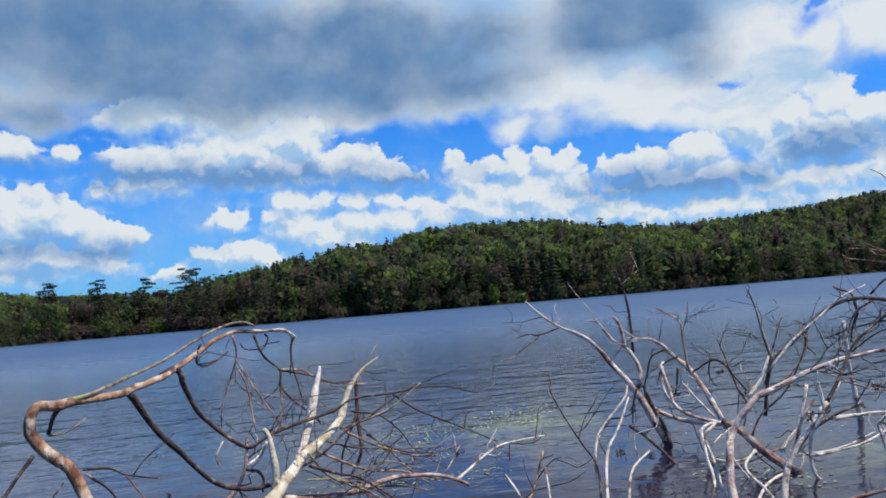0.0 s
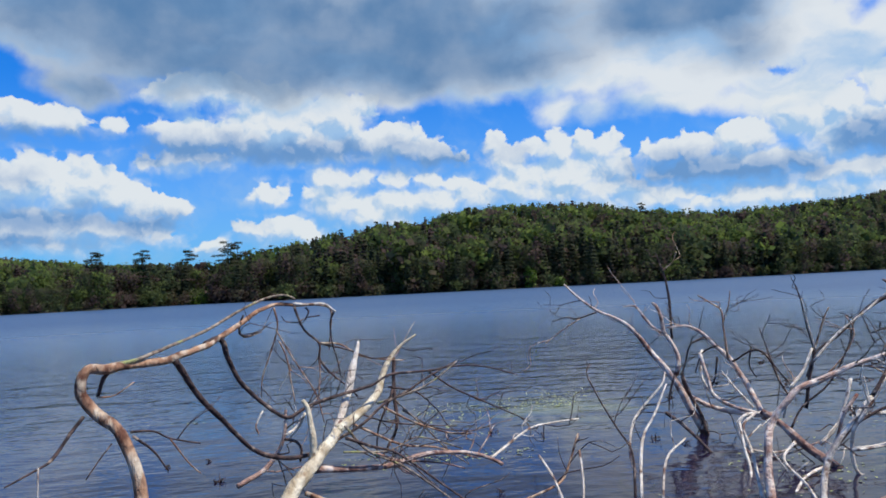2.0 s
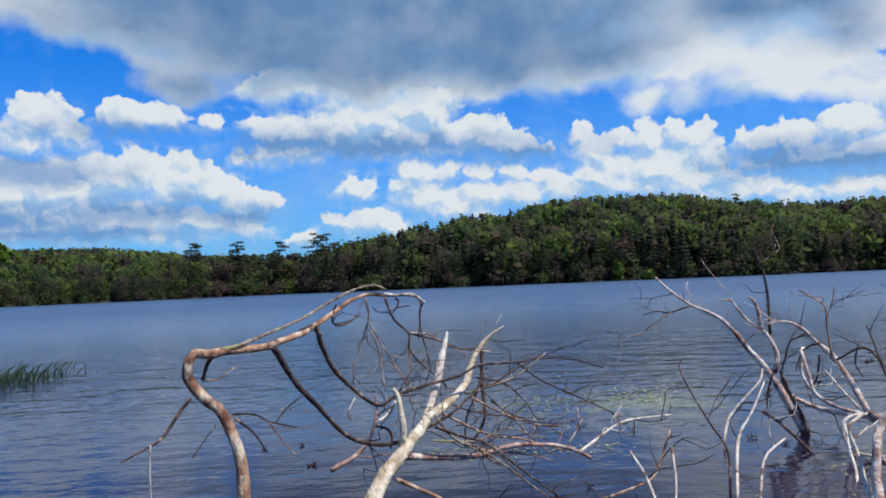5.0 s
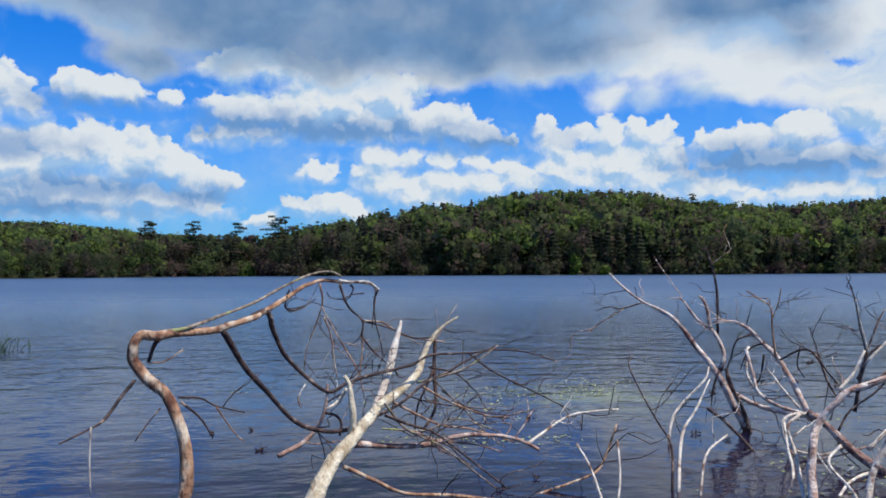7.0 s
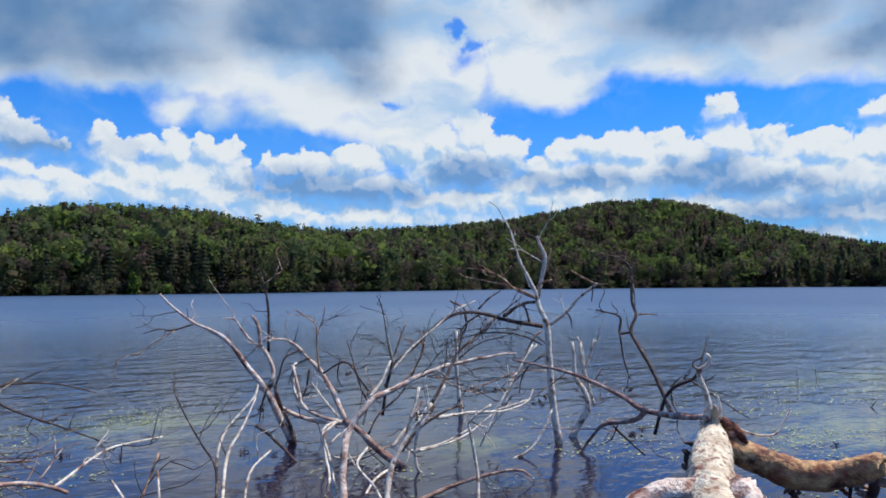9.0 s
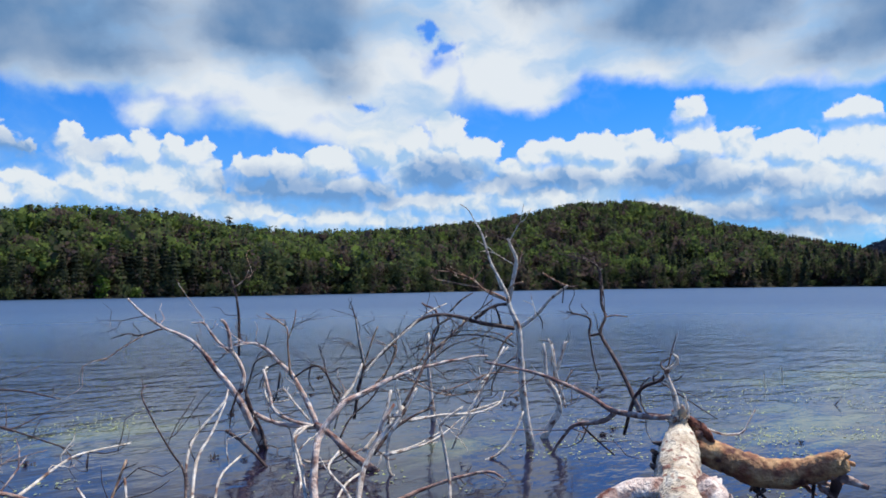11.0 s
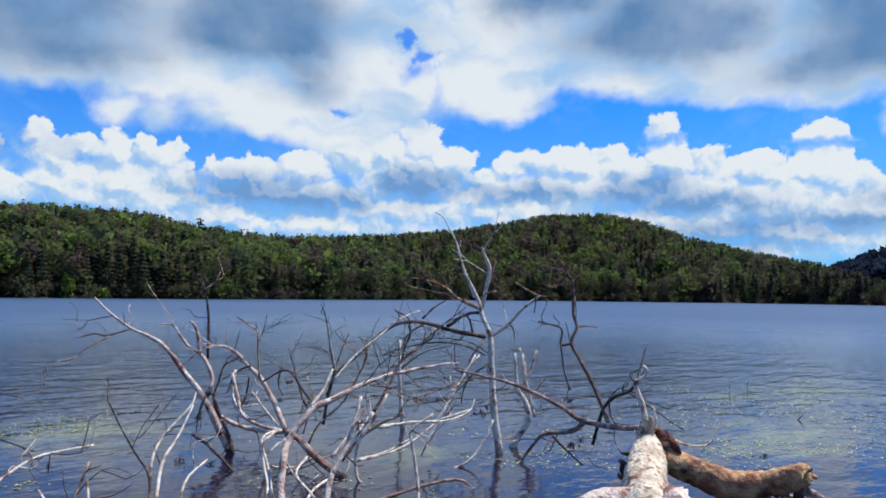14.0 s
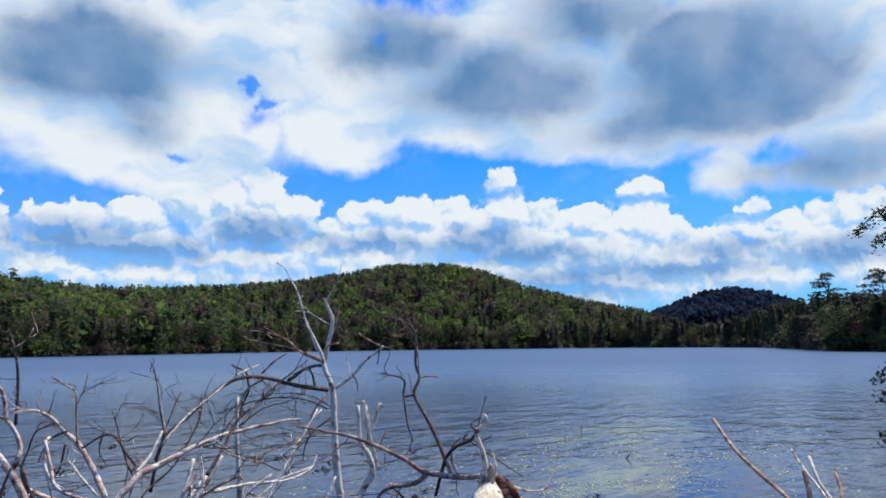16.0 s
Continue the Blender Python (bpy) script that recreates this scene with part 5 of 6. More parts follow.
limb(standing_snag, "branch", [(4.62, 6.28, 1.15), (4.76, 6.24, 1.24), (4.89, 6.19, 1.28)], (0.012, 0.010, 0.007), twigs=0, material=DARKBARK)
limb(standing_snag, "twig", [(4.89, 6.19, 1.07), (4.87, 6.21, 1.18), (4.84, 6.23, 1.26)], (0.013, 0.010, 0.008), twigs=0, material=DARKBARK)
limb(standing_snag, "twig", [(4.27, 6.42, 1.17), (4.25, 6.43, 1.24), (4.18, 6.48, 1.28), (4.15, 6.51, 1.31)], (0.013, 0.009, 0.008), twigs=0, material=REDBARK)
limb(standing_snag, "twig", [(4.27, 6.42, 1.17), (4.26, 6.39, 1.07), (4.20, 6.39, 0.96), (4.16, 6.38, 0.83)], (0.013, 0.009, 0.008), twigs=0, material=DARKBARK)
limb(standing_snag, "twig", [(4.54, 6.34, 1.14), (4.47, 6.32, 1.03), (4.33, 6.34, 0.96), (4.22, 6.33, 0.83)], (0.010, 0.007, 0.005), twigs=2)
limb(standing_snag, "branch", [(4.98, 6.11, 0.86), (4.77, 6.19, 0.96), (4.51, 6.31, 0.99), (4.24, 6.41, 0.95), (4.00, 6.49, 0.87)], (0.008, 0.007, 0.005), twigs=4, material=DARKBARK)
limb(standing_snag, "twig", [(4.99, 6.10, 0.76), (4.86, 6.17, 0.66), (4.78, 6.19, 0.54), (4.74, 6.19, 0.39)], (0.010, 0.007, 0.005), twigs=2, material=DARKBARK)
limb(standing_snag, "twig", [(4.97, 6.12, 0.99), (4.90, 6.14, 0.93), (4.82, 6.16, 0.80), (4.78, 6.15, 0.66)], (0.010, 0.007, 0.005), twigs=2)
limb(standing_snag, "twig", [(5.16, 5.67, 1.50), (5.11, 5.72, 1.54), (5.06, 5.77, 1.59)], (0.010, 0.009, 0.008), twigs=0)
limb(standing_snag, "twig", [(5.08, 5.88, 1.20), (5.12, 5.85, 1.12), (5.12, 5.84, 1.04)], (0.008, 0.006, 0.005), twigs=0, material=DARKBARK)
limb(standing_snag, "twig", [(5.20, 5.63, 1.46), (5.20, 5.63, 1.38), (5.19, 5.64, 1.29)], (0.008, 0.006, 0.005), twigs=0, material=DARKBARK)
limb(standing_snag, "twig", [(5.18, 5.65, 1.47), (5.26, 5.57, 1.45), (5.30, 5.53, 1.46)], (0.008, 0.006, 0.005), twigs=0, material=REDBARK)

forked_snag = thing("forked_snag", "short forked pale dead stem standing in the water", "dead tree")
limb(forked_snag, "trunk", [(5.06, 5.81, -0.02), (5.13, 5.75, 0.14), (5.18, 5.69, 0.28), (5.16, 5.72, 0.43), (5.10, 5.77, 0.56), (5.09, 5.78, 0.72), (5.08, 5.79, 0.90)], (0.033, 0.026, 0.014), twigs=4, material=BLEACHED)
limb(forked_snag, "branch", [(5.26, 5.85, 0.43), (5.27, 5.84, 0.65), (5.26, 5.85, 0.82), (5.23, 5.88, 0.94)], (0.017, 0.013, 0.010), twigs=4, material=BLEACHED)
limb(forked_snag, "branch", [(5.27, 5.84, 0.59), (5.33, 5.78, 0.81), (5.36, 5.75, 0.91)], (0.014, 0.012, 0.007), twigs=2, material=BLEACHED)
limb(forked_snag, "branch", [(5.29, 5.83, 0.38), (5.35, 5.77, 0.51), (5.39, 5.72, 0.63)], (0.012, 0.010, 0.007), twigs=2)
stick([(4.78, 7.22, -0.02), (4.76, 7.24, 0.27), (4.74, 7.25, 0.58), (4.74, 7.25, 0.96)], (0.028, 0.019, 0.016), twigs=4, material=BLEACHED)
stick([(10.26, 6.59, -0.02), (10.26, 6.59, 0.05), (10.25, 6.59, 0.12)], (0.010, 0.008, 0.005), twigs=0, material=BLEACHED)
stick([(11.18, 6.83, -0.02), (11.18, 6.83, 0.08), (11.16, 6.84, 0.16)], (0.010, 0.008, 0.005), twigs=0, material=BLEACHED)
stick([(9.07, 5.02, -0.02), (9.09, 4.97, 0.04), (9.10, 4.94, 0.09)], (0.010, 0.008, 0.005), twigs=0, material=BLEACHED)
limb(arched_tree, "branch", [(-0.53, 5.12, 0.36), (-0.50, 5.13, 0.51), (-0.51, 5.15, 0.63), (-0.53, 5.17, 0.73), (-0.56, 5.18, 0.78)], (0.022, 0.018, 0.012), twigs=0, material=STREAKED)
limb(arched_tree, "branch", [(-0.55, 5.20, 0.70), (-0.59, 5.22, 0.62), (-0.65, 5.25, 0.55)], (0.009, 0.007, 0.005), twigs=0, material=BLEACHED)
limb(arched_tree, "branch", [(-0.68, 5.20, 0.55), (-0.61, 5.20, 0.53), (-0.58, 5.20, 0.48), (-0.59, 5.20, 0.41)], (0.009, 0.008, 0.007), twigs=0, material=DARKBARK)
limb(arched_tree, "twig", [(-1.43, 3.68, 0.79), (-1.43, 3.67, 0.66), (-1.42, 3.66, 0.52)], (0.003, 0.003, 0.002), twigs=0, material=BLEACHED)
limb(arched_tree, "twig", [(0.05, 5.70, 0.60), (0.27, 5.80, 0.45), (0.52, 5.90, 0.39)], (0.006, 0.005, 0.003), twigs=2, material=DARKBARK)
limb(arched_tree, "twig", [(-0.01, 5.70, 0.68), (0.19, 5.73, 0.48), (0.35, 5.77, 0.30), (0.50, 5.80, 0.18)], (0.006, 0.005, 0.003), twigs=2, material=MOSSY)
limb(arched_tree, "branch", [(-0.16, 5.50, 0.37), (0.03, 5.57, 0.29), (0.26, 5.63, 0.25), (0.46, 5.70, 0.18)], (0.008, 0.006, 0.004), twigs=2, material=REDBARK)
limb(arched_tree, "twig", [(-0.24, 5.60, 0.61), (-0.05, 5.67, 0.53), (0.23, 5.73, 0.48), (0.43, 5.80, 0.45)], (0.006, 0.005, 0.003), twigs=2, material=DARKBARK)
limb(arched_tree, "branch", [(-0.32, 5.30, 0.59), (-0.19, 5.35, 0.42), (0.04, 5.40, 0.29), (0.25, 5.45, 0.12), (0.44, 5.41, -0.02)], (0.008, 0.007, 0.004), twigs=2, material=MOSSY)
limb(arched_tree, "branch", [(-0.12, 5.60, 0.67), (0.11, 5.67, 0.72), (0.27, 5.73, 0.78), (0.45, 5.80, 0.90)], (0.008, 0.006, 0.004), twigs=2, material=MOSSY)
limb(drowned_bush, "branch", [(3.00, 6.30, 0.29), (2.80, 6.27, 0.31), (2.67, 6.23, 0.26), (2.67, 6.20, 0.13), (2.75, 6.17, 0.05), (2.94, 6.13, 0.03), (3.08, 6.10, 0.10)], (0.014, 0.012, 0.009), twigs=0, material=BLEACHED)
limb(drowned_bush, "branch", [(2.57, 6.00, 0.31), (2.53, 5.87, 0.15), (2.50, 5.73, 0.01), (2.31, 5.37, -0.02)], (0.01, 0.01, 0.009), twigs=0, material=BLEACHED)
limb(drowned_bush, "branch", [(3.36, 6.30, 0.68), (3.61, 6.33, 0.90), (3.87, 6.35, 1.06), (4.11, 6.38, 1.21), (4.37, 6.40, 1.30)], (0.011, 0.009, 0.005), twigs=2, material=BLEACHED)
limb(drowned_bush, "branch", [(3.39, 6.30, 0.77), (3.34, 6.30, 0.97), (3.30, 6.30, 1.19)], (0.009, 0.007, 0.004), twigs=2, material=BLEACHED)
limb(drowned_bush, "branch", [(3.09, 6.20, 0.50), (3.23, 6.25, 0.61), (3.36, 6.30, 0.79)], (0.012, 0.011, 0.01), twigs=0, material=BLEACHED)
limb(drowned_bush, "branch", [(2.96, 5.60, 0.04), (2.71, 5.40, 0.04), (2.51, 5.20, -0.02)], (0.011, 0.01, 0.009), twigs=0, material=BLEACHED)
limb(drowned_bush, "branch", [(3.25, 5.60, 0.53), (3.14, 5.60, 0.40), (3.07, 5.60, 0.21), (2.97, 5.60, 0.08)], (0.01, 0.013, 0.016), twigs=0, material=PINKWOOD)
limb(drowned_bush, "branch", [(4.50, 5.70, 0.91), (4.33, 5.67, 0.73), (4.18, 5.65, 0.55), (4.03, 5.62, 0.41), (3.82, 5.60, 0.10)], (0.007, 0.008, 0.008), twigs=2, material=BLEACHED)
limb(drowned_bush, "branch", [(3.34, 5.50, 0.40), (3.66, 5.53, 0.41), (4.03, 5.55, 0.38), (4.31, 5.57, 0.43), (4.41, 5.60, 0.53)], (0.009, 0.008, 0.005), twigs=2, material=BLEACHED)
limb(drowned_bush, "branch", [(2.86, 5.10, 0.27), (3.12, 5.13, 0.28), (3.37, 5.17, 0.32), (3.64, 5.20, 0.44)], (0.009, 0.008, 0.005), twigs=0, material=BLEACHED)
limb(drowned_bush, "branch", [(2.45, 6.90, 0.56), (2.40, 6.90, 0.41), (2.38, 6.90, 0.26)], (0.01, 0.008, 0.005), twigs=2, material=DARKBARK)
limb(drowned_bush, "branch", [(2.98, 7.20, 0.66), (2.95, 7.20, 0.48), (2.90, 7.20, 0.37)], (0.01, 0.008, 0.005), twigs=2, material=DARKBARK)
limb(drowned_bush, "branch", [(3.21, 7.00, 0.75), (3.18, 7.00, 0.60), (3.24, 7.00, 0.48)], (0.008, 0.006, 0.004), twigs=2, material=DARKBARK)
limb(drowned_bush, "branch", [(2.73, 7.00, 0.73), (2.75, 6.92, 0.53), (2.77, 6.85, 0.37), (2.93, 6.78, 0.27), (3.15, 6.70, 0.20)], (0.013, 0.014, 0.014), twigs=2, material=PINKWOOD)
limb(forked_snag, "branch", [(5.33, 5.75, 0.92), (5.27, 5.75, 0.76), (5.23, 5.75, 0.64)], (0.008, 0.009, 0.009), twigs=0, material=BLEACHED)
limb(forked_snag, "branch", [(5.19, 5.80, 0.88), (5.21, 5.78, 0.66), (5.28, 5.77, 0.44), (5.32, 5.75, 0.27)], (0.008, 0.012, 0.014), twigs=0, material=BLEACHED)


def dead_leaves(tree, place, size=0.022):
    """A small clot of withered leaves caught on the twigs."""
    g = np.random.default_rng(int(abs(place[0] * 911 + place[2] * 377)))
    spots = np.array(place) + g.normal(0, size, (16, 3)) * (1.3, 1.0, 0.6)
    verts, quads, _ = leaf_quads(spots, g.normal(0, 1, (16, 3)), size * 0.7, g)
    part("dead_leaves", quads_mesh("dead_leaves", verts, quads, DARKBARK), tree, "withered dark brown leaves")


for spot in ((3.58, 6.00, 0.56), (3.99, 5.90, 0.53), (4.31, 5.90, 0.50), (4.60, 5.80, 0.36), (4.74, 5.80, 0.41), (2.44, 7.00, 0.36), (3.17, 5.60, 0.42), (3.28, 7.00, 0.62), (3.28, 6.60, 0.47), (3.88, 6.00, 0.37), (2.95, 7.20, 0.43)):
    dead_leaves(drowned_bush, spot)


# ---- the fallen log ----
fallen_log = thing("fallen_log", "thick peeling pale log lying from the bank out over the water", "log")
part("trunk", mesh_of("trunk", *tube([(1.25, 1.15, 0.06), (1.9, 1.75, 0.15), (2.69, 2.42, 0.28), (2.92, 2.62, 0.33), (3.18, 2.85, 0.40), (3.41, 3.04, 0.46), (3.66, 3.21, 0.53), (3.80, 3.31, 0.59), (3.84, 3.34, 0.61)], (0.15, 0.145, 0.14, 0.13, 0.122, 0.115, 0.096, 0.070, 0.036), 48, 16, 0.07, 0, 0.10), LOGWOOD, True), fallen_log)
part("side_limb", mesh_of("side_limb", *tube([(3.74, 3.33, 0.54), (3.91, 3.21, 0.47), (4.04, 3.11, 0.40), (4.12, 2.98, 0.36), (4.19, 2.85, 0.37), (4.24, 2.71, 0.42), (4.27, 2.60, 0.47), (4.275, 2.58, 0.478)], (0.06, 0.078, 0.082, 0.09, 0.085, 0.075, 0.068, 0.04), 30, 12, 0.10, 0, 0.08), LIMBWOOD, True), fallen_log, "yellow-brown side limb with a broken end")
part("broken_stub", mesh_of("broken_stub", *tube([(2.5, 2.95, 0.12), (2.66, 3.05, 0.26), (2.85, 3.07, 0.36), (3.0, 3.02, 0.42), (3.2, 2.92, 0.44)], (0.035, 0.055, 0.062, 0.055), 26, 10, 0.14, 0, 0.12), PINKWOOD, True), fallen_log)
part("knot", mesh_of("knot", *tube([(3.30, 2.84, 0.40), (3.24, 2.76, 0.45), (3.17, 2.66, 0.44), (3.10, 2.58, 0.38)], (0.05, 0.064, 0.06, 0.03), 24, 9, 0.22, 0, 0.2), PINKWOOD, True), fallen_log)


def splinters(centre, along, spread, count, mat, length=(0.05, 0.14), thick=0.014):
    """Torn bark and wood standing from a break."""
    for _ in range(count):
        way = (Vector(along) + Vector((random.uniform(-1, 1), random.uniform(-1, 1), random.uniform(-1, 1))) * 0.8).normalized()
        root = Vector(centre) + Vector((random.uniform(-1, 1), random.uniform(-1, 1), random.uniform(-1, 1))) * spread
        far = root + way * random.uniform(*length)
        part("splinter", mesh_of("splinter", *tube([root - way * 0.03, root.lerp(far, 0.5) + Vector((random.uniform(-1, 1), random.uniform(-1, 1), random.uniform(-1, 1))) * 0.012, far], (thick, thick * random.uniform(0.6, 1.0), thick * 0.25), 6, 3, 0.5), mat, True), fallen_log)


splinters((3.84, 3.33, 0.62), (0.3, 0.1, 0.5), 0.04, 6, REDBARK, (0.03, 0.08))
splinters((3.78, 3.31, 0.62), (0.4, 0.2, 0.6), 0.05, 9, LOGWOOD, (0.04, 0.11), 0.018)
splinters((3.90, 3.25, 0.54), (0.3, -0.2, 0.5), 0.05, 8, REDBARK, (0.04, 0.09), 0.02)
splinters((4.27, 2.62, 0.46), (0.2, -0.6, 0.2), 0.05, 7, LIMBWOOD, (0.03, 0.08))
splinters((4.24, 2.76, 0.36), (0.2, -0.3, -0.7), 0.07, 12, REDBARK, (0.04, 0.12), 0.016)
splinters((4.12, 2.98, 0.31), (0.0, 0.0, -1.0), 0.07, 6, DARKBARK, (0.03, 0.09), 0.012)
splinters((3.17, 2.66, 0.42), (-0.1, -0.2, 0.3), 0.06, 6, REDBARK, (0.02, 0.05), 0.014)
splinters((3.55, 3.22, 0.50), (-0.4, 0.3, 0.0), 0.06, 7, DARKBARK, (0.03, 0.08), 0.012)

def bark_flap(points, radii, mat):
    part("bark_flap", mesh_of("bark_flap", *tube(points, radii, 14, 5, 0.45, 0.0, 0.25), mat, True), fallen_log, "dark red-brown torn bark and gap shade")


bark_flap([(3.76, 3.36, 0.60), (3.83, 3.30, 0.645), (3.88, 3.22, 0.61), (3.91, 3.16, 0.53)], (0.012, 0.030, 0.028, 0.010), TORNBARK)
# Bark-coloured flap standing in for the dark shade between stub and log.
bark_flap([(3.05, 2.95, 0.30), (3.0, 2.98, 0.26), (2.9, 2.95, 0.20)], (0.03, 0.05, 0.03), TORNBARK)
limb(fallen_log, "branch", [(3.81, 3.34, 0.67), (3.80, 3.52, 0.64), (3.85, 3.86, 0.63), (3.91, 4.08, 0.68), (3.92, 4.36, 0.75), (3.92, 4.65, 0.80), (3.89, 4.94, 0.83), (3.87, 5.22, 0.85)], (0.018, 0.015, 0.007), twigs=9, material=REDBARK)
limb(fallen_log, "branch", [(3.85, 3.85, 0.62), (3.85, 3.96, 0.55), (3.79, 4.14, 0.51), (3.79, 4.24, 0.44), (3.78, 4.36, 0.29)], (0.017, 0.014, 0.008), twigs=4, material=REDBARK)
limb(fallen_log, "twig", [(3.78, 4.07, 0.51), (3.89, 4.03, 0.40), (4.00, 3.99, 0.30)], (0.008, 0.007, 0.006), twigs=2, material=DARKBARK)
limb(fallen_log, "branch", [(3.84, 3.63, 0.63), (3.92, 3.77, 0.77), (3.97, 3.95, 0.97), (4.02, 4.11, 1.12), (4.10, 4.13, 1.23), (4.13, 4.19, 1.33), (4.17, 4.24, 1.56), (4.14, 4.28, 1.62), (4.09, 4.33, 1.67)], (0.015, 0.011, 0.006), twigs=9, material=DARKBARK)
limb(fallen_log, "twig", [(4.17, 4.24, 1.56), (4.21, 4.20, 1.61)], (0.006, 0.004), twigs=0)
limb(fallen_log, "twig", [(4.02, 4.11, 1.12), (3.99, 4.19, 1.11), (4.02, 4.21, 1.22), (3.93, 4.35, 1.27)], (0.010, 0.008, 0.006), twigs=4, material=DARKBARK)
limb(fallen_log, "twig", [(3.97, 4.17, 1.12), (3.99, 4.15, 0.92), (4.02, 4.12, 0.79)], (0.006, 0.005, 0.004), twigs=2, material=DARKBARK)
limb(fallen_log, "twig", [(4.12, 4.15, 1.23), (4.17, 4.10, 1.24), (4.22, 4.04, 1.23)], (0.006, 0.005, 0.004), twigs=0)
limb(fallen_log, "branch", [(3.89, 3.81, 0.48), (3.89, 3.73, 0.70), (3.89, 3.65, 0.80), (3.91, 3.54, 0.85), (3.91, 3.46, 0.92)], (0.011, 0.011, 0.009), twigs=7, material=DARKBARK)
limb(fallen_log, "branch", [(3.78, 3.31, 0.65), (3.77, 3.32, 0.80), (3.75, 3.35, 0.90), (3.74, 3.35, 0.94), (3.78, 3.31, 0.98), (3.78, 3.30, 1.02), (3.77, 3.32, 1.04)], (0.018, 0.011, 0.007), twigs=0, material=BLEACHED)
limb(fallen_log, "twig", [(3.74, 3.35, 0.94), (3.74, 3.39, 0.98), (3.80, 3.36, 1.02)], (0.007, 0.005, 0.004), twigs=0, material=DARKBARK)
limb(fallen_log, "twig", [(3.81, 3.26, 0.67), (3.81, 3.26, 0.73), (3.80, 3.27, 0.80)], (0.011, 0.009, 0.005), twigs=0, material=BLEACHED)
limb(fallen_log, "branch", [(3.93, 3.27, 0.61), (4.08, 3.21, 0.55), (4.17, 3.14, 0.56), (4.22, 3.12, 0.63), (4.27, 3.11, 0.69)], (0.009, 0.006, 0.004), twigs=0, material=BLEACHED)
limb(fallen_log, "branch", [(4.23, 2.67, 0.41), (4.29, 2.60, 0.37), (4.36, 2.51, 0.33)], (0.032, 0.025, 0.013), twigs=0, material=REDBARK)
limb(fallen_log, "branch", [(4.20, 2.73, 0.39), (4.22, 2.74, 0.31), (4.24, 2.76, 0.23)], (0.012, 0.011, 0.007), twigs=0, material=DARKBARK)
limb(fallen_log, "branch", [(4.25, 2.63, 0.41), (4.29, 2.66, 0.32), (4.32, 2.70, 0.21)], (0.029, 0.025, 0.022), twigs=0, material=DARKBARK)
stick([(5.33, 2.48, 0.93), (5.00, 2.23, 0.78), (4.66, 1.98, 0.70), (4.32, 1.71, 0.61), (3.95, 1.42, 0.40), (3.62, 1.15, 0.08)], (0.011, 0.012, 0.013, 0.014), twigs=2)
stick([(4.15, 1.58, 0.89), (4.06, 1.52, 0.79), (3.98, 1.44, 0.69), (3.78, 1.30, 0.42), (3.62, 1.20, 0.06)], (0.008, 0.009, 0.012), twigs=0, material=BLEACHED)
stick([(4.24, 1.63, 0.80), (4.15, 1.59, 0.73), (4.05, 1.56, 0.66), (3.82, 1.45, 0.40), (3.66, 1.36, 0.05)], (0.012, 0.013, 0.014), twigs=0, material=DARKBARK)
stick([(4.17, 1.47, 0.82), (4.08, 1.43, 0.76), (3.99, 1.40, 0.69), (3.78, 1.24, 0.42), (3.60, 1.12, 0.06)], (0.008, 0.009, 0.010), twigs=0)
stick([(4.52, 1.76, 0.87), (4.37, 1.66, 0.79), (4.23, 1.55, 0.71), (4.07, 1.48, 0.67), (3.85, 1.36, 0.42), (3.68, 1.26, 0.05)], (0.005, 0.007, 0.009), twigs=0, material=BLEACHED)
for spot in ((4.05, 4.20, 0.71), (4.14, 4.20, 0.39)):
    dead_leaves(fallen_log, spot, 0.016)

# ---- reeds, floating leaves and overhanging boughs ----
def make_reeds():
    g = np.random.default_rng(3)
    verts, quads = [], []
    for _ in range(900):
        u = g.uniform(0, 1)
        x, y = -10.8 + 3.4 * u + g.normal(0, 0.12), 12.4 + 0.5 * u + g.normal(0, 0.8)
        tall, lean, wide = g.uniform(0.08, 0.34), g.normal(0.10, 0.10), g.uniform(0.006, 0.012)
        a = g.uniform(0, np.pi)
        dx, dy = np.cos(a) * wide, np.sin(a) * wide
        k = len(verts)
        for h, s in ((-0.1, 1.0), (0.5, 0.9), (0.85, 0.6), (1.0, 0.1)):
            cx = x + lean * max(h, 0) ** 2 * 1.8
            verts += [(cx - dx * s, y - dy * s, tall * h), (cx + dx * s, y + dy * s, tall * h)]
        quads += [(k + j, k + j + 1, k + j + 3, k + j + 2) for j in (0, 2, 4)]
    tagged(new("reeds", quads_mesh("reeds", verts, quads, REED)), "patch of short green reeds standing in the lake", "reeds", kind="stuff")


def make_pads():
    g = np.random.default_rng(5)
    verts, faces = [], []
    areas = ((1.75, 8.9, 0.95, 0.95, 1700), (4.2, 5.9, 0.75, 0.42, 450), (7.0, 4.4, 2.2, 1.1, 3000), (10.5, 5.6, 3.0, 1.6, 2200), (-1.7, 9.3, 0.4, 0.12, 100), (0.35, 6.9, 0.5, 0.25, 250))
    for cx, cy, sx, sy, count in areas:
        for _ in range(count):
            x, y = cx + g.normal(0, sx), cy + g.normal(0, sy)
            if noise.noise(Vector((x * 0.9, y * 1.5, 0.3))) < 0.06:
                continue
            r, turn, tilt = g.uniform(0.005, 0.016), g.uniform(0, 6.28), g.normal(0, 0.10, 2)
            k = len(verts)
            for j in range(7):
                a = turn + j * 0.82
                px, py = math.cos(a) * r * g.uniform(0.8, 1.1), math.sin(a) * r * g.uniform(0.6, 1.0)
                verts.append((x + px, y + py, 0.006 + px * tilt[0] + py * tilt[1]))
            faces.append(tuple(range(k, k + 7)))
    me = mesh_of("floating_leaves", verts, faces, PAD)
    tagged(new("floating_leaves", me), "yellow-green water weed leaves floating on the lake", "water plants", kind="stuff")


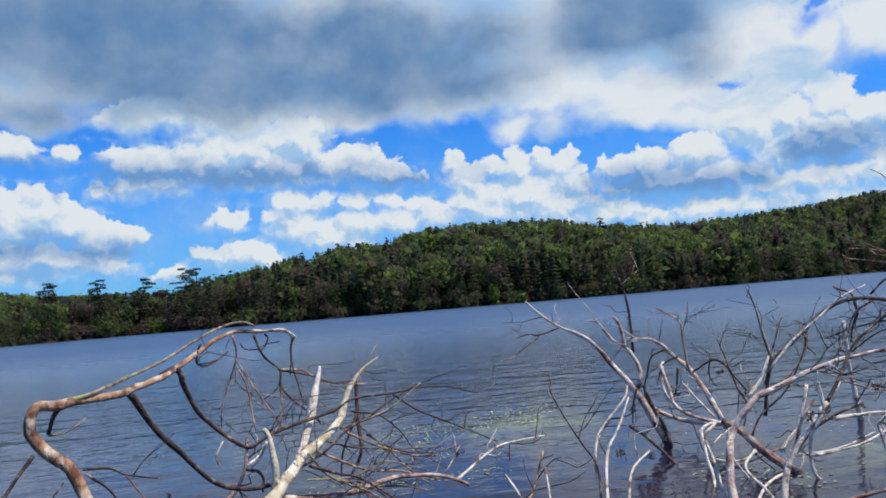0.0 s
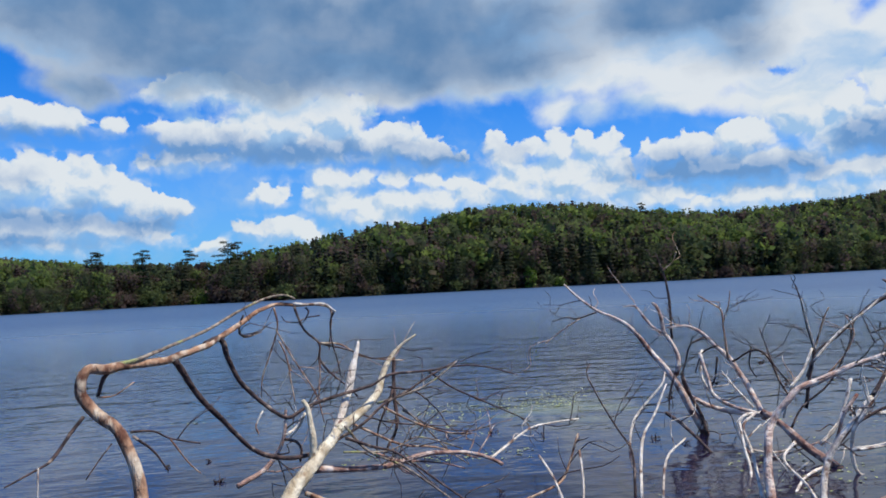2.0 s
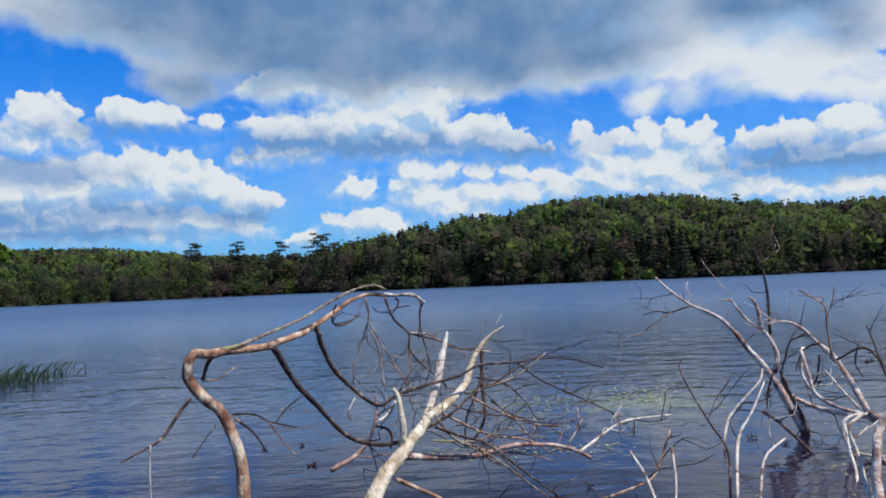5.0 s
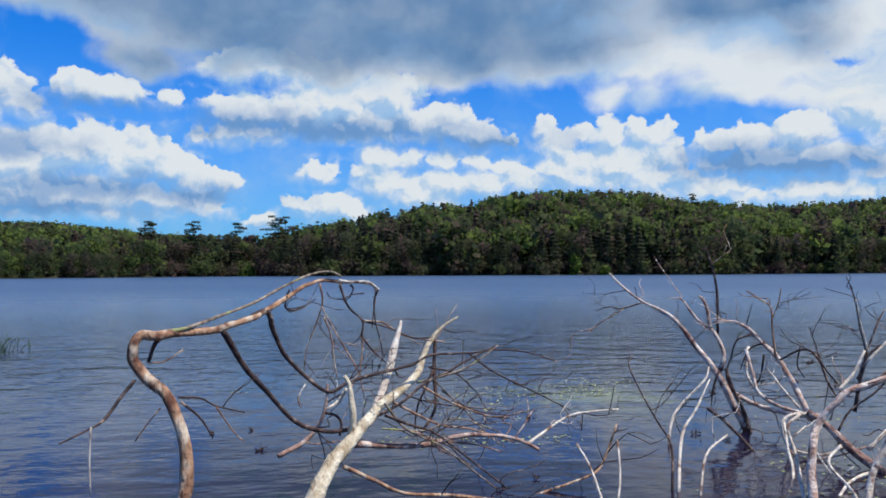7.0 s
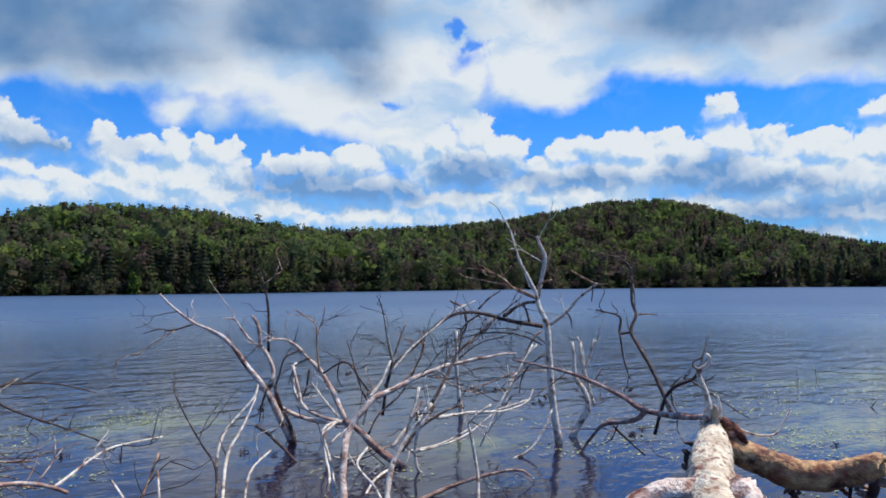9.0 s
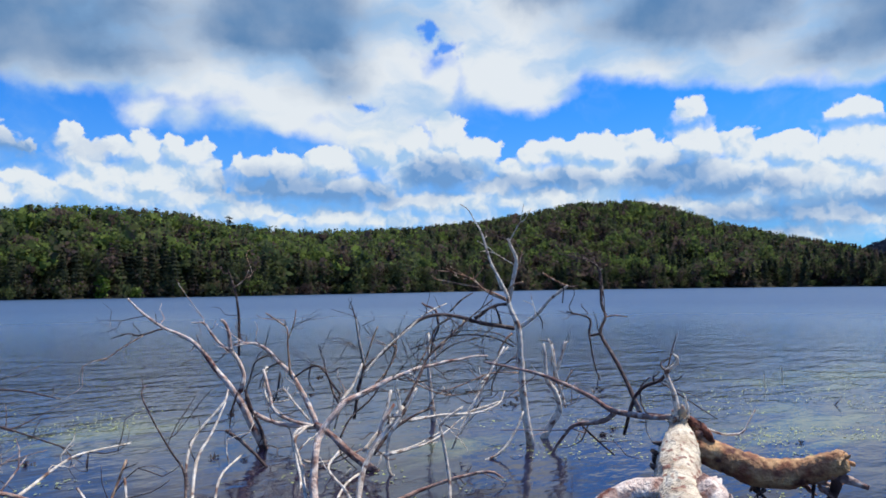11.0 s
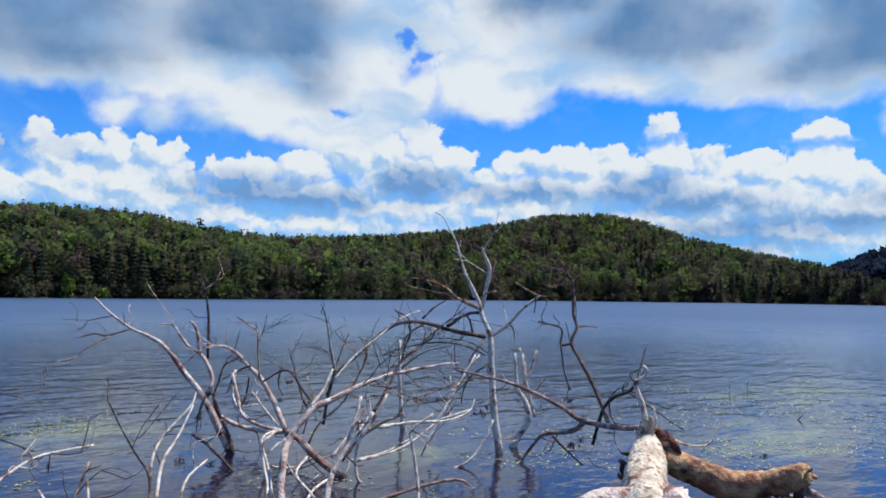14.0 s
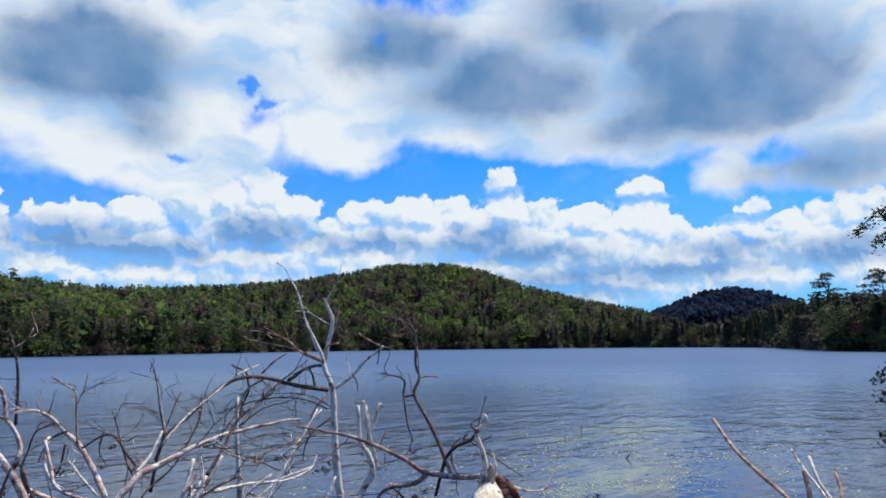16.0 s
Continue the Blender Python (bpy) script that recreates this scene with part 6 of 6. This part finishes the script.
def spray(tree, start, end, count, leaf, mat, droop=0.15, reach=0.3, fan=7):
    """A leafy bough: a thin branch, side twigs, and leaves along them."""
    start, end = Vector(start), Vector(end)
    mid = start.lerp(end, 0.55) + Vector((0, 0, 0.12 * (end - start).length))
    bough = part("bough", mesh_of("bough", *tube([start, mid, end], (0.02, 0.01, 0.004), 6, 6), DARKBARK, True), tree)
    g = np.random.default_rng(int(abs(end.x * 100 + end.z * 37)))
    line = glide([start, mid, end], 12)
    ahead = (end - start).normalized()
    side = ahead.cross(Vector((0, 0, 1))).normalized()
    centres, normals = [], []
    for k in range(fan):
        u = (k + 1) / fan
        root = line[int((0.35 + 0.65 * u) * (len(line) - 1))]
        for way in (-1, 1):
            tip = root + (side * way * g.uniform(0.6, 1.0) + ahead * g.uniform(0.4, 1.0)) * reach * (1.15 - 0.7 * u) + Vector((0, 0, -droop * g.uniform(0.2, 1.2)))
            part("twig", mesh_of("twig", *tube([root, root.lerp(tip, 0.5) + Vector((0, 0, 0.02)), tip], (0.004, 0.002), 5, 2), DARKBARK, True), bough)
            for _ in range(count // (2 * fan)):
                p = root.lerp(tip, g.uniform(0.1, 1.05)) + Vector(g.normal(0, 0.35 * leaf + 0.012, 3))
                centres.append(p)
                normals.append((g.normal(0, 0.6), g.normal(0, 0.6), 1.0))
    crown = leaf_quads(np.array(centres), np.array(normals), leaf, g)
    part("leaves", quads_mesh("leaves", crown[0], crown[1], mat), bough)


overhanging = thing("overhanging_tree", "leafy tree leaning from the bank over the water", "tree")
limb(overhanging, "trunk", [(-9.0, 9.2, -0.1), (-8.9, 9.4, 1.2), (-8.8, 9.6, 3.0), (-8.9, 9.7, 5.6)], (0.14, 0.11, 0.05), material=TRUNK)
for tip, mat, leaf, n in (((-6.78, 10.79, 2.24), FRESH, 0.042, 1300), ((-6.90, 10.6, 1.95), FRESH, 0.042, 1300), ((-6.95, 10.5, 1.62), FRESH, 0.042, 1300), ((-6.95, 10.4, 1.25), FRESH, 0.04, 1000), ((-6.9, 10.4, 0.85), REED, 0.036, 900), ((-7.07, 10.36, 3.24), NEEDLES, 0.028, 1600), ((-7.14, 10.3, 2.86), NEEDLES, 0.028, 1300), ((-7.34, 10.17, 2.5), NEEDLES, 0.028, 900), ((-7.2, 10.3, 3.9), NEEDLES, 0.028, 1300)):
    spray(overhanging, (-8.85, 9.5, tip[2] + 0.35), tip, n, leaf, mat, reach=0.62, droop=0.3)
for k in range(12):
    tip = (-7.9 - 0.2 * (k % 4), 10.6 - 0.5 * (k % 3), 0.9 + 0.36 * k)
    spray(overhanging, (-8.85, 9.5, tip[2] + 0.4), tip, 500, 0.05, NEEDLES if k % 3 else FRESH, reach=0.8)

shore_fir = thing("shore_conifer", "dark conifer on the bank with drooping needled boughs", "tree")
limb(shore_fir, "trunk", [(6.3, 0.1, -0.1), (6.2, 0.1, 1.2), (6.15, 0.1, 2.6), (6.1, 0.1, 4.0)], (0.10, 0.08, 0.05), material=TRUNK)
for tip, n in (((4.52, 1.22, 2.15), 1500), ((4.54, 1.18, 2.05), 1200), ((4.30, 1.18, 1.38), 1200), ((4.32, 1.17, 1.26), 1200), ((4.30, 1.16, 1.15), 1000)):
    spray(shore_fir, (6.15, 0.1, tip[2] + 0.2), tip, n, 0.011, NEEDLES, reach=0.22)
make_reeds()
make_pads()


def leaf_clump(x, y, size):
    """A clot of dead leaves and twig ends on the water."""
    t = thing("leaf_clump", "small dark clump of dead leaves floating on the lake", "dead leaves", "clumps of dead leaves")
    g = np.random.default_rng(int(abs(x * 971 + y * 313)))
    verts, quads, _ = leaf_quads(np.stack([g.normal(0, size, 26), g.normal(0, size * 0.6, 26), np.abs(g.normal(0, size * 0.5, 26)) + 0.004], 1), g.normal(0, 1, (26, 3)), size * 0.45, g)
    part("leaves", quads_mesh("leaves", verts, quads, DARKBARK), t)
    for _ in range(2):
        end = Vector((g.normal(0, size * 2), g.normal(0, size * 2), size * g.uniform(0.5, 2.5)))
        part("twig", mesh_of("twig", *tube([(0, 0, 0), end * 0.5 + Vector((0, 0, 0.01)), end], (0.004, 0.002), 5, 2), DARKBARK, True), t)
    t.location = (x, y, 0)


leaf_clump(-1.37, 6.52, 0.024)
leaf_clump(-1.63, 7.27, 0.016)
leaf_clump(-1.95, 7.17, 0.016)
leaf_clump(0.94, 7.75, 0.024)
leaf_clump(0.70, 5.67, 0.016)
leaf_clump(2.78, 9.18, 0.016)
leaf_clump(2.27, 6.99, 0.024)
leaf_clump(2.45, 6.75, 0.016)
leaf_clump(4.89, 7.44, 0.016)
leaf_clump(6.13, 7.41, 0.024)
leaf_clump(7.95, 7.63, 0.016)
leaf_clump(5.87, 5.64, 0.016)
leaf_clump(5.58, 5.52, 0.024)
leaf_clump(6.70, 4.15, 0.016)
leaf_clump(7.31, 8.04, 0.016)
leaf_clump(4.62, 9.90, 0.024)
